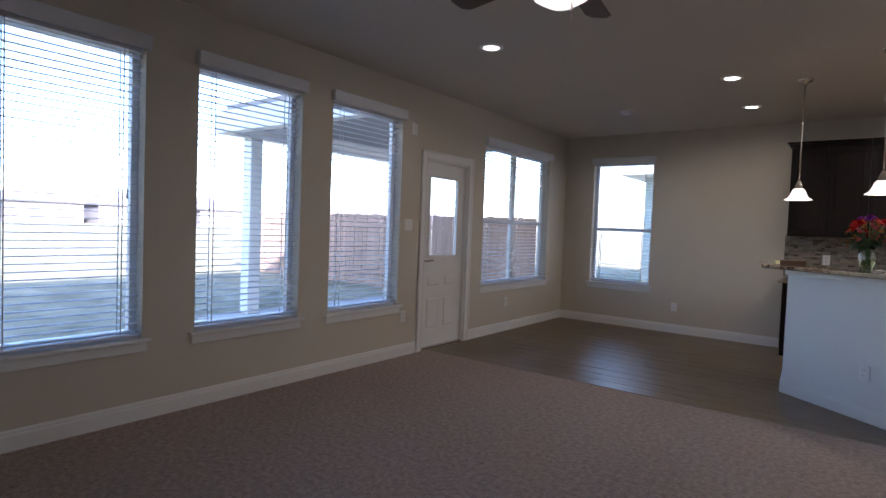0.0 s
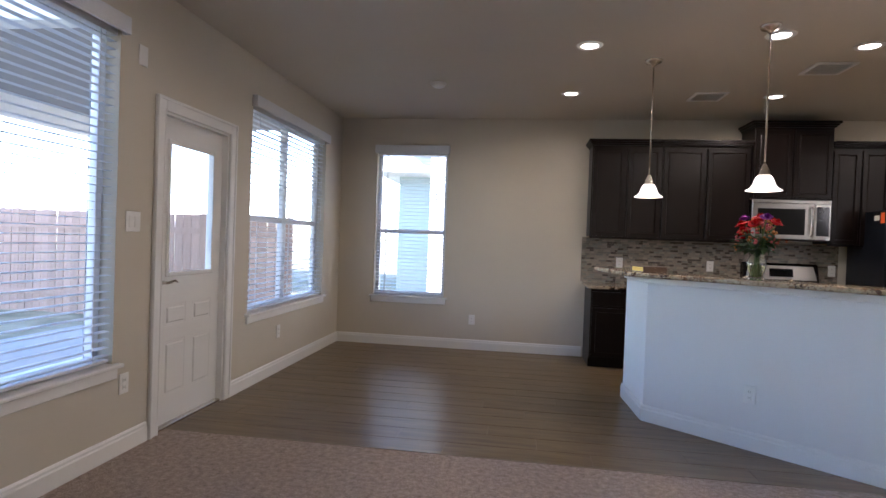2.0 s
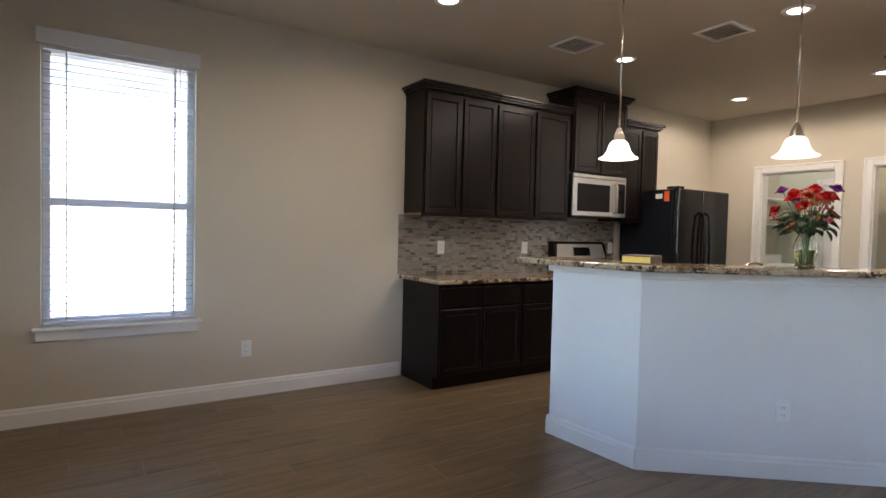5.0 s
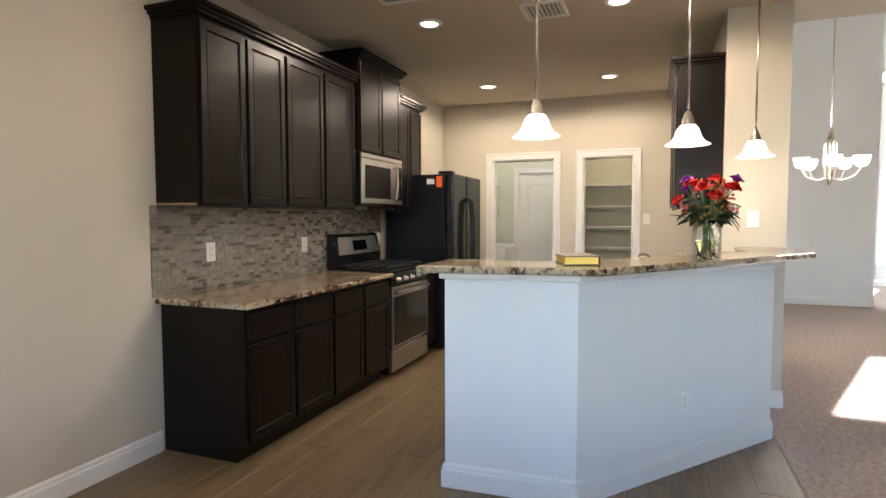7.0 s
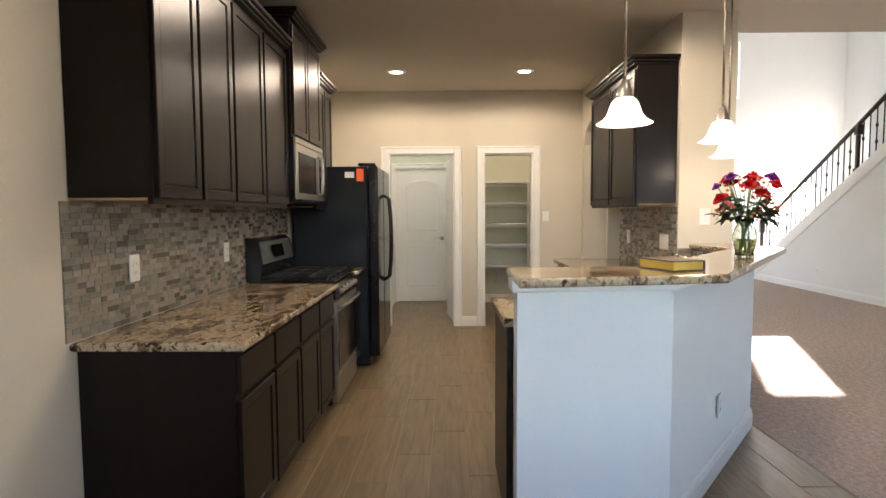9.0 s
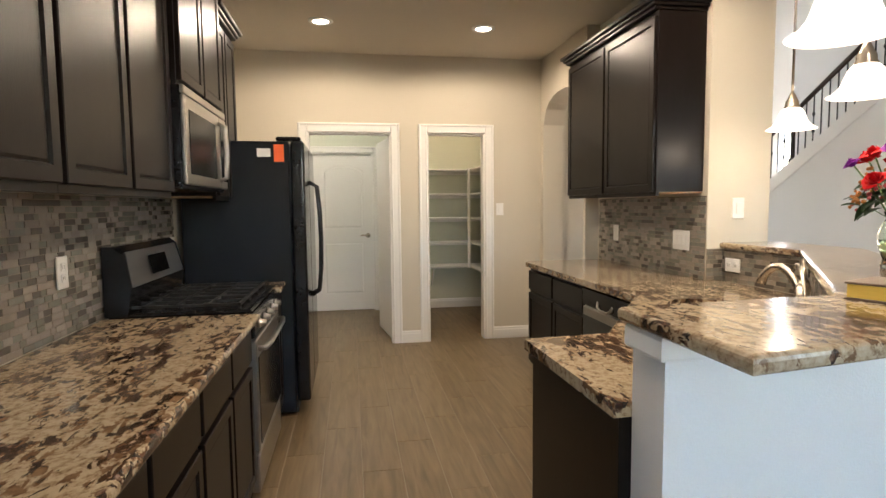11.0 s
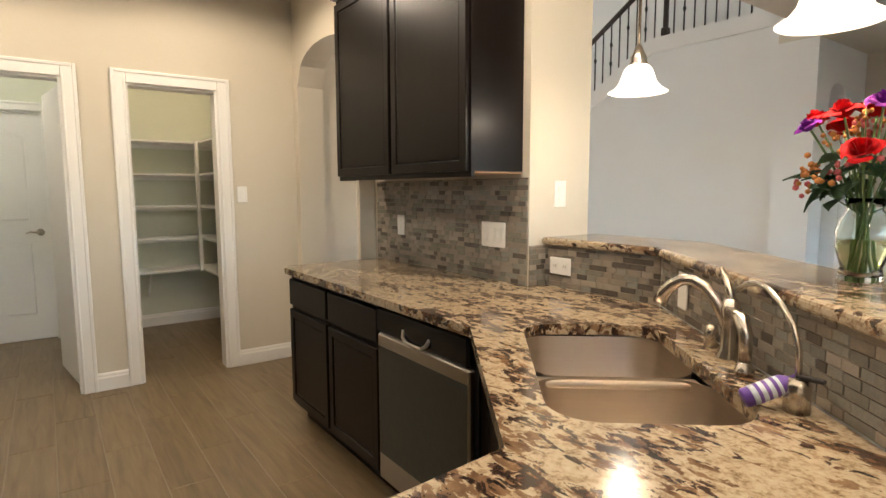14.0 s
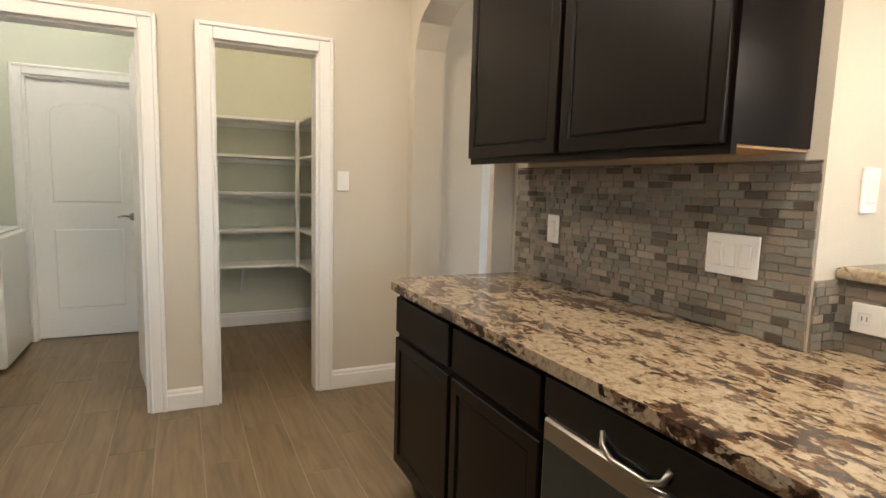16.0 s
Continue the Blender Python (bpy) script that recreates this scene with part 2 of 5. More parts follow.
def tube(bm, pts, r, n=8, smooth=True):
    """A round bar along a line of points; r is a number or one a point."""
    pts = [Vector(p) for p in pts]
    rs = r if isinstance(r, (list, tuple)) else [r] * len(pts)
    rings, up = [], None
    for i, p in enumerate(pts):
        d = (pts[min(i + 1, len(pts) - 1)] - pts[max(i - 1, 0)]).normalized()
        if up is None:
            up = d.orthogonal().normalized()
        up = (up - d * up.dot(d)).normalized()
        s = d.cross(up)
        rings.append([bm.verts.new(p + (up * math.cos(2 * math.pi * k / n) + s * math.sin(2 * math.pi * k / n)) * rs[i]) for k in range(n)])
    for a, b in zip(rings, rings[1:]):
        for k in range(n):
            f = bm.faces.new((a[k], a[(k + 1) % n], b[(k + 1) % n], b[k]))
            f.smooth = smooth
    bm.faces.new(rings[0][::-1])
    bm.faces.new(rings[-1])
    return bm


def mesh_of(name, bm, material):
    bmesh.ops.recalc_face_normals(bm, faces=bm.faces[:])
    me = bpy.data.meshes.new(name)
    bm.to_mesh(me)
    bm.free()
    me.materials.append(material)
    return me


def thing(name, loc, label, category, group="", rz=0.0):
    e = new(name)
    e.matrix_basis = pose(*loc, 0, 0, rz)
    e.empty_display_size = 0.1
    return tagged(e, label, category, group)


def root_of(ob):
    while ob.parent:
        ob = ob.parent
    return ob


def part(name, bm, material, parent, label="", local=False):
    """Links a bmesh as one mesh object under a thing or a part. World coordinates, unless local."""
    if not local:
        bmesh.ops.transform(bm, matrix=root_of(parent).matrix_basis.inverted(), verts=bm.verts[:])
    ob = new(name, mesh_of(name, bm, material))
    ob.parent = parent
    return tagged(ob, label)


def solid(name, bm, material, label="", category="", kind="structure", group=""):
    return tagged(new(name, mesh_of(name, bm, material)), label, category, group, kind)


def wall_mesh(axis, a, b, u0, u1, z0, z1, holes=()):
    """A wall between planes a and b of the axis, over u0..u1 and z0..z1, with holes (u0, u1, z0, z1) through it."""
    us = sorted({u0, u1, *[h[0] for h in holes], *[h[1] for h in holes]})
    zs = sorted({z0, z1, *[h[2] for h in holes], *[h[3] for h in holes]})
    us, zs = [u for u in us if u0 <= u <= u1], [z for z in zs if z0 <= z <= z1]
    full = lambda i, j: 0 <= i < len(us) - 1 and 0 <= j < len(zs) - 1 and not any(
        h[0] < (us[i] + us[i + 1]) / 2 < h[1] and h[2] < (zs[j] + zs[j + 1]) / 2 < h[3] for h in holes)
    bm = bmesh.new()
    at = lambda p, u, z: bm.verts.new((p, u, z) if axis == "x" else (u, p, z))
    for i in range(len(us) - 1):
        for j in range(len(zs) - 1):
            if not full(i, j):
                continue
            A, B, C, D = us[i], us[i + 1], zs[j], zs[j + 1]
            for p in (a, b):
                bm.faces.new([at(p, A, C), at(p, B, C), at(p, B, D), at(p, A, D)])
            for ni, nj, e in ((i - 1, j, ((A, C), (A, D))), (i + 1, j, ((B, C), (B, D))), (i, j - 1, ((A, C), (B, C))), (i, j + 1, ((A, D), (B, D)))):
                if not full(ni, nj):
                    (p1, q1), (p2, q2) = e
                    bm.faces.new([at(a, p1, q1), at(a, p2, q2), at(b, p2, q2), at(b, p1, q1)])
    bmesh.ops.remove_doubles(bm, verts=bm.verts[:], dist=1e-5)
    return bm


# ---- the large structure ----
WX, EY, DX, RY = -3.01, 8.015, 4.43, 4.99  # window wall, end wall, pantry wall, sink wall
WINS = [(0.94, 1.79), (2.14, 3.02), (3.34, 4.24)]
DWIN, EWIN, FDOOR = (5.75, 7.46), (-2.56, -1.69), (4.625, 5.395)
holes = [(a, b, 0.53, 2.39) for a, b in WINS] + [(*DWIN, 0.62, 2.36), (*FDOOR, -0.02, 2.03)]
solid("wall_west", wall_mesh("x", WX, WX - 0.16, -1.2, 8.2, -0.1, CEIL, holes), WALL, "taupe painted wall with tall windows")
solid("wall_north", wall_mesh("y", EY, EY + 0.16, WX, 7.6, -0.1, CEIL, [(*EWIN, 0.60, 2.35)]), WALL, "taupe painted end wall of dining nook and kitchen")
LDOOR, PDOOR = (6.585, 7.35), (5.67, 6.235)
solid("wall_east", wall_mesh("x", DX, DX + 0.12, RY - 0.43, EY, -0.1, CEIL, [(*LDOOR, -0.02, 2.02), (*PDOOR, -0.02, 2.02)]), WALL, "taupe wall with two doorways")
solid("ceiling", boxes((WX, DX + 0.12, 4.6, EY, CEIL, CEIL + 0.15), (WX, 2.45, -1.2, 4.6, CEIL, CEIL + 0.15), (2.45, 2.86, -1.2, 0.72, CEIL, CEIL + 0.15)), CEILM, "flat taupe painted ceiling")
solid("floor", boxes((WX - 0.02, 10.4, -2.2, 4.74, -0.12, 0.0)), CARPET, "beige-brown cut pile carpet")
solid("floor_tile_bed", boxes((WX - 0.02, 7.6, 4.74, EY, -0.12, -0.0018)), GROUT, "grout bed under plank tiles")


def arch_head(axis, a, b, u0, u1, zs, zc, ztop):
    """The wall piece over an arched opening: springs at zs, crown at zc."""
    bm = bmesh.new()
    n = 14
    low = [(u0 + (u1 - u0) * i / n, zs + (zc - zs) * (1 - abs(2 * i / n - 1) ** 2.4) ** 0.5) for i in range(n + 1)]
    put = lambda p, u, z: bm.verts.new((p, u, z) if axis == "x" else (u, p, z))
    for (ua, za), (ub, zb) in zip(low, low[1:]):
        fa = [put(a, ua, za), put(a, ub, zb), put(a, ub, ztop), put(a, ua, ztop)]
        fb = [put(b, ua, za), put(b, ub, zb), put(b, ub, ztop), put(b, ua, ztop)]
        bm.faces.new(fa)
        bm.faces.new(fb[::-1])
        bm.faces.new((fa[0], fa[1], fb[1], fb[0]))
        bm.faces.new((fa[3], fa[2], fb[2], fb[3]))
    bmesh.ops.remove_doubles(bm, verts=bm.verts[:], dist=1e-5)
    return bm


def baseboard(name, x0, y0, x1, y1, side, h=0.118):
    """A moulded skirting along a line; side +1 or -1: which side of the line it stands on."""
    d = Vector((x1 - x0, y1 - y0, 0))
    L = d.length
    d.normalize()
    n = Vector((-d.y, d.x, 0)) * side
    prof = [(0, 0), (0.016, 0), (0.016, h * 0.72), (0.011, h * 0.80), (0.011, h * 0.9), (0.004, h), (0, h)]
    bm = bmesh.new()
    ra = [bm.verts.new(Vector((x0, y0, z)) + n * p) for p, z in prof]
    rb = [bm.verts.new(Vector((x1, y1, z)) + n * p) for p, z in prof]
    for i in range(len(prof)):
        j = (i + 1) % len(prof)
        bm.faces.new((ra[i], ra[j], rb[j], rb[i]))
    bm.faces.new(ra)
    bm.faces.new(rb[::-1])
    return solid(name, bm, TRIM, "white painted moulded baseboard")


TOPZ = 5.6
ARCH = (3.40, 4.35)
AY = 5.10  # face of the arched part of the wall
COLX = 1.97
bm = boxes((COLX, 3.36, 4.60, RY, -0.1, CEIL))
for pa, pb in ((3.36, ARCH[0]), (ARCH[1], DX)):
    solid("arch_pier", boxes((pa, pb, 4.90, AY, -0.1, CEIL)), WALL, "taupe painted pier beside the arch")
solid("wall_south_kitchen", bm, WALL, "taupe wall with rounded end beside the bar")
solid("arch_wall", arch_head("y", 4.90, AY, *ARCH, 2.10, 2.35, CEIL), WALL, "arched wall opening")
# foyer and dining space, two storeys high
solid("foyer_wall_east", wall_mesh("x", 10.3, 10.45, -2.0, 2.5, -0.1, TOPZ, [(0.31, 0.91, 3.80, 5.02), (1.28, 1.50, 0.35, 2.1), (-1.45, -0.40, -0.02, 2.05)]), FOYER, "pale foyer wall with high window")
solid("foyer_wall_return", boxes((7.3, 10.3, 2.45, 2.6, -0.1, TOPZ)), FOYER, "pale return wall")
solid("dining_wall", boxes((7.3, 7.45, 2.6, 4.6, -0.1, TOPZ)), FOYER, "grey-beige dining wall")
solid("foyer_wall_north", boxes((DX + 0.12, 7.6, 4.6, 4.75, -0.1, TOPZ), (2.45, DX + 0.12, 4.6, 4.75, CEIL + 0.15, TOPZ)), FOYER, "pale wall behind the kitchen")
# the gap at y = -2 is an added, unseen opening for extra daylight
solid("foyer_wall_stair", boxes((2.86, 7.6, -0.7, -0.55, -0.1, TOPZ), (7.5, 7.6, -2.0, -0.7, -0.1, TOPZ), (7.6, 7.8, -2.15, -2.0, -0.1, TOPZ), (10.1, 10.3, -2.15, -2.0, -0.1, TOPZ), (7.8, 8.3, -2.15, -2.0, -0.1, TOPZ), (9.6, 10.1, -2.15, -2.0, -0.1, TOPZ), (8.3, 9.6, -2.15, -2.0, -0.1, 0.4), (8.3, 9.6, -2.15, -2.0, 3.0, TOPZ)), FOYER, "pale two-storey stair wall")
solid("foyer_wall_west", boxes((2.35, 2.45, -0.7, 4.6, CEIL + 0.15, TOPZ)), FOYER, "pale wall over the ceiling edge")
solid("foyer_ceiling", boxes((2.3, 10.5, -2.2, 4.8, TOPZ, TOPZ + 0.2)), FOYER, "high white foyer ceiling")
# plain mass out of view, added so the house shades the near yard
solid("unseen_upper_mass", boxes((WX - 0.16, 2.3, -1.2, 8.2, CEIL + 0.3, TOPZ), (2.3, 7.6, 4.8, 8.2, CEIL + 0.3, TOPZ)), WALL, "unseen upper storey block added to cast the house's shadow")
# living room walls behind
solid("living_wall_east", boxes((2.5, 2.85, 0.42, 0.72, -0.1, CEIL), (2.5, 2.85, -1.2, 0.0, -0.1, CEIL)), FOYER, "pale wall pier by the stair")
solid("living_arch", arch_head("x", 2.5, 2.85, 0.0, 0.42, 2.15, 2.36, CEIL), FOYER, "small arched niche opening")
solid("wall_south", boxes((WX, 2.5, -0.62, -0.5, -0.1, CEIL)), WALL, "taupe living room wall")
# laundry and pantry
LAUN = mat("laundry_paint", (0.62, 0.64, 0.53), 0.85, var=0.03, scale=1.5, fine=200, bump=0.1, spec=0.2)
solid("laundry_wall_east", wall_mesh("x", 6.2, 6.3, 5.0, EY, -0.1, CEIL, [(6.68, 7.43, -0.02, 2.0)]), LAUN, "pale green laundry wall")
solid("laundry_wall_south", boxes((DX + 0.12, 6.2, 6.42, 6.50, -0.1, CEIL)), LAUN, "partition between laundry and pantry")
solid("pantry_wall_south", boxes((DX + 0.12, 6.2, 5.10, 5.20, -0.1, CEIL)), WALL, "pantry wall")
solid("back_ceiling", boxes((DX + 0.12, 6.3, 4.75, EY, CEIL, CEIL + 0.15)), CEILM, "ceiling of pantry and laundry")
solid("garage_wall", boxes((6.9, 7.0, 4.75, EY, -0.1, CEIL)), LAUN, "wall behind the laundry door")

for nm, *a in (("baseboard", WX, -1.0, WX, 4.53, -1), ("baseboard", WX, 5.46, WX, EY, -1), ("baseboard", WX, EY, -0.06, EY, -1), ("baseboard", DX, 6.30, DX, 6.51, 1), ("baseboard", DX, AY, DX, 5.60, 1),
               ("baseboard", 2.5, -0.5, 2.5, 0.0, 1), ("baseboard", 2.5, 0.42, 2.5, 0.72, 1), ("baseboard", -3.0, -0.5, 2.5, -0.5, 1), ("baseboard", 7.3, 2.45, 7.3, 4.6, 1), ("baseboard", 2.85, 0.58, 9.1, 0.58, 1),
               ("baseboard", 6.2, 5.2, 6.2, 6.42, 1), ("baseboard", 6.2, 5.2, DX + .12, 5.2, -1), ("baseboard", 10.3, -0.35, 10.3, 2.45, 1), ("baseboard", COLX, 4.60, COLX, 4.76, 1), ("baseboard", DX, 4.60, COLX, 4.60, 1)):
    baseboard(nm, *a)

# ---- bar half wall ----
BT = 1.108
outer = [(0.125, 6.37), (0.16, 5.745), (1.36, 4.77), (COLX, 4.77)]
inner = [(COLX, 4.885), (1.38, 4.885), (0.275, 5.795), (0.25, 6.37)]
solid("bar_wall", prism(bmesh.new(), outer + inner, -0.05, BT - 0.035), BARP, "pale painted half wall under the bar")
for a, b in zip(outer, outer[1:]):
    baseboard("baseboard", *a, *b, -1)
baseboard("baseboard", 0.11, 6.37, 0.25, 6.37, 1)
off = lambda pts, d: [(x - d * s, y - d * t) for (x, y), (s, t) in zip(pts, ((1, -1), (1, 0.45), (0.45, 1), (0, 1)))]
solid("bar_trim", prism(bmesh.new(), off(outer, 0.022) + [(COLX, 4.88), (1.375, 4.88), (0.27, 5.793), (0.247, 6.392)], BT - 0.085, BT - 0.034, 0.008), TRIM, "white moulding under the bar top")
bar_pts = [(-0.15, 6.40), (-0.03, 5.62), (1.39, 4.56), (COLX - 0.01, 4.56), (COLX - 0.004, 4.91), (1.40, 4.91), (0.30, 5.815), (0.265, 6.40)]
tagged(new("bar_top", mesh_of("bar_top", prism(bmesh.new(), bar_pts, BT - 0.034, BT, 0.012, 3), GRANITE)), "polished cream and brown granite bar top", "countertop")

# ---- windows and blinds ----
BLIND_MESH = {}


def window(name, m, u0, u1, z0, z1, mid=0.0, mullion=False):
    e = new(name)
    e.matrix_basis = m
    tagged(e, "white vinyl window with a drywall return", kind="structure")
    f, d0, d1 = 0.045, 0.09, 0.14
    part("window_frame", boxes((u0, u0 + f, d0, d1, z0, z1), (u1 - f, u1, d0, d1, z0, z1), (u0 + f, u1 - f, d0, d1, z0, z0 + f), (u0 + f, u1 - f, d0, d1, z1 - f, z1), bevel=0.004), VINYL, e, local=True)
    if mid:
        part("mid_rail", boxes((u0 + f, u1 - f, d0 + 0.005, d1 - 0.01, mid - 0.025, mid + 0.025), bevel=0.004), VINYL, e, local=True)
    c = (u0 + u1) / 2
    if mullion:
        part("mullion", boxes((c - 0.04, c + 0.04, d0 - 0.003, d1, z0 + f, z1 - f), bevel=0.004), VINYL, e, local=True)
    for a, b in (((u0, c), (c, u1)) if mullion else ((u0, u1),)):
        p = part("pane", boxes((a + 0.03, b - 0.03, 0.112, 0.117, z0 + 0.03, z1 - 0.03)), GLASS, e, local=True)
        p.visible_shadow = False
    part("window_sill", boxes((u0 - 0.045, u1 + 0.045, -0.045, 0.09, z0 - 0.022, z0 + 0.001), bevel=0.006), TRIM, e, local=True)
    part("apron", boxes((u0 - 0.025, u1 + 0.025, -0.018, 0.0, z0 - 0.085, z0 - 0.022), bevel=0.004), TRIM, e, local=True)
    # the blind hangs in the opening
    w = u1 - u0 - 0.02
    bl = thing("window_blind", (0, 0, 0), "white two-inch slat blind, lowered and open", "blind", "window blinds")
    bl.matrix_basis = m @ pose(c, 0, z0)
    H = z1 - z0
    part("valance", boxes((-w / 2 - 0.03, w / 2 + 0.03, -0.05, -0.032, H - 0.03, H + 0.065), (-w / 2 - 0.03, -w / 2 - 0.012, -0.032, 0.0, H - 0.03, H + 0.065), (w / 2 + 0.012, w / 2 + 0.03, -0.032, 0.0, H - 0.03, H + 0.065), bevel=0.003), BLIND, bl, local=True)
    part("headrail", boxes((-w / 2, w / 2, 0.012, 0.062, H - 0.045, H - 0.002)), BLIND, bl, local=True)
    part("bottom_rail", boxes((-w / 2, w / 2, 0.012, 0.062, 0.012, 0.03), bevel=0.004), BLIND, bl, local=True)
    key = round(w, 3)
    if key not in BLIND_MESH:
        sb = bmesh.new()
        pr = [(-0.025, -0.002), (-0.012, 0.0015), (0.012, 0.0015), (0.025, -0.002), (0.012, -0.001), (-0.012, -0.001)]
        ends = [[sb.verts.new((s * w / 2, y, z)) for y, z in pr] for s in (-1, 1)]
        for i in range(6):
            sb.faces.new((ends[0][i], ends[0][(i + 1) % 6], ends[1][(i + 1) % 6], ends[1][i]))
        sb.faces.new(ends[0])
        sb.faces.new(ends[1][::-1])
        BLIND_MESH[key] = mesh_of("slat", sb, BLIND)
    n = int((H - 0.09) / 0.0435)
    for i in range(n):
        s = new("slat", BLIND_MESH[key])
        s.parent = bl
        s.matrix_basis = pose(0, 0.037, 0.052 + i * (H - 0.1) / (n - 1) * 0.985, 2 + random.uniform(-1.2, 1.2), 0, random.uniform(-0.1, 0.1))
    for u in ((-w * 0.36, w * 0.36) if w < 1 else (-w * 0.42, -0.07, 0.07, w * 0.42)):
        part("ladder_cord", boxes((u - 0.0035, u + 0.0035, 0.009, 0.0105, 0.02, H - 0.04), (u - 0.0035, u + 0.0035, 0.0635, 0.065, 0.02, H - 0.04)), BLIND, bl, local=True)
    part("pull_cord", tube(bmesh.new(), [(w / 2 - 0.09, 0.006, H - 0.05), (w / 2 - 0.09, 0.006, H * 0.52), (w / 2 - 0.09, 0.006, H * 0.48)], [0.002, 0.002, 0.007], 6), BLIND, bl, local=True)


MW = pose(WX, 0, 0, 0, 0, 90)
for i, (a, b) in enumerate(WINS):
    window("window_%d" % (i + 1), MW, a, b, 0.53, 2.39)
window("window_4", MW, *DWIN, 0.62, 2.36, 1.42, True)
window("window_5", pose(0, EY, 0), *EWIN, 0.60, 2.35, 1.38)

# ---- doors and casings ----


def casing(m, u0, u1, z1, w=0.085, back=0.0):
    """A moulded white casing round an opening, with its jambs; local x along the wall, y out of the room."""
    e = new("door_casing")
    e.matrix_basis = m
    tagged(e, "white moulded door casing", kind="structure")
    for nm, b in (("casing_side", (u0 - w, u0, -0.02, 0, 0, z1 + w)), ("casing_side", (u1, u1 + w, -0.02, 0, 0, z1 + w)), ("casing_head", (u0 - 0.0, u1 + 0.0, -0.02, 0, z1, z1 + w))):
        bm = bmesh.new()
        box(bm, *b, bevel=0.006, seg=2)
        x0, x1, y0, y1, za, zb = b
        if nm == "casing_side":
            k = 1 if x0 < u0 else 0
            o = (x0, x0 + 0.022) if k else (x1 - 0.022, x1)
            box(bm, *o, -0.028, -0.018, za, zb, 0.004)
            i = (x1 - 0.016, x1 - 0.004) if k else (x0 + 0.004, x0 + 0.016)
            box(bm, *i, -0.024, -0.018, za, z1 + 0.012, 0.003)
        else:
            box(bm, u0 - w + 0.022, u1 + w - 0.022, -0.0275, -0.0175, zb - 0.022, zb, 0.004)
        part(nm, bm, TRIM, e, local=True)
    d = back or 0.12
    part("jamb", boxes((u0 - 0.001, u0 + 0.014, 0.0, d, 0, z1), (u1 - 0.014, u1 + 0.001, 0.0, d, 0, z1), (u0 + 0.014, u1 - 0.014, 0.0, d, z1 - 0.014, z1 + 0.001)), TRIM, e, local=True)
    return e


def arc_panel(bm, x0, x1, z0, z1, y, rise, proud):
    """A raised panel field, its top bowed by rise."""
    n = 10
    top = [(x1 - (x1 - x0) * i / n, z1 + rise * (1 - (2 * i / n - 1) ** 2)) for i in range(n + 1)]
    for k, (g, d) in enumerate(((0.0, 0.012), (0.028, proud))):
        pts = [(x0 + g, z0 + g), (x1 - g, z0 + g)] + [(min(max(x, x0 + g), x1 - g), z - g) for x, z in top]
        if k == 0:
            first = [bm.verts.new((x, y, z)) for x, z in pts]
            dip = [bm.verts.new((x, y + 0.010, z)) for x, z in [(x0 + 0.01, z0 + 0.01), (x1 - 0.01, z0 + 0.01)] + [(min(max(x, x0 + 0.01), x1 - 0.01), z - 0.01) for x, z in top]]
        else:
            last = [bm.verts.new((x, y - proud, z)) for x, z in pts]
    m = len(first)
    for r0, r1 in ((first, dip), (dip, last)):
        for i in range(m):
            bm.faces.new((r0[i], r0[(i + 1) % m], r1[(i + 1) % m], r1[i]))
    bm.faces.new(last)


def two_panel_door(name, m, w, h, label, lever_x):
    """An arched two-panel interior door; local x across, front at y = 0 facing -y."""
    e = new(name)
    e.matrix_basis = m
    tagged(e, label, kind="structure")
    body = part("leaf", boxes((0, w, 0.004, 0.036, 0.008, h), bevel=0.002), DOORW, e, local=True)
    bm = bmesh.new()
    arc_panel(bm, 0.12, w - 0.12, 1.05, h - 0.21, 0.003, 0.07, 0.006)
    part("upper_panel", bm, DOORW, body, local=True)
    bm = bmesh.new()
    arc_panel(bm, 0.12, w - 0.12, 0.22, 0.88, 0.003, 0.0, 0.006)
    part("lower_panel", bm, DOORW, body, local=True)
    s = -1 if lever_x > w / 2 else 1
    bm = lathe(bmesh.new(), [(0.0, 0), (0.028, 0), (0.030, 0.006), (0.012, 0.012), (0.011, 0.04), (0.0, 0.042)], n=16)
    bmesh.ops.rotate(bm, verts=bm.verts[:], matrix=Matrix.Rotation(radians(90), 3, "X"))
    tube(bm, [(0, -0.036, 0), (s * 0.03, -0.045, 0.004), (s * 0.07, -0.045, 0.008), (s * 0.105, -0.042, -0.004)], [0.009, 0.009, 0.008, 0.006])
    bmesh.ops.translate(bm, verts=bm.verts[:], vec=(lever_x, 0.004, 0.96))
    part("door_handle", bm, NICKEL, e, "satin nickel lever handle", local=True)
    for z in (0.25, 1.0, h - 0.22):
        hx = 0.0 if lever_x > w / 2 else w
        part("hinge", boxes((hx - 0.006, hx + 0.006, -0.004, 0.01, z - 0.045, z + 0.045)), NICKEL, e, local=True)
    return e


ME = pose(DX, 0, 0, 0, 0, -90)  # local x runs to -y, local y to +x
casing(ME, -LDOOR[1], -LDOOR[0], 2.02)
casing(ME, -PDOOR[1], -PDOOR[0], 2.02)
two_panel_door("door_2", pose(4.475, 6.54, 0, 0, 0, 0) @ pose(0, 0, 0, 0, 0, 8), 0.75, 2.0, "white two-panel laundry door standing open", 0.68)
ML = pose(6.2, 0, 0, 0, 0, -90)
casing(ML, -7.43, -6.68, 2.0, 0.075, 0.1)
two_panel_door("door_3", ML @ pose(-7.425, 0.03, 0), 0.74, 1.99, "white arched two-panel door, closed", 0.67)

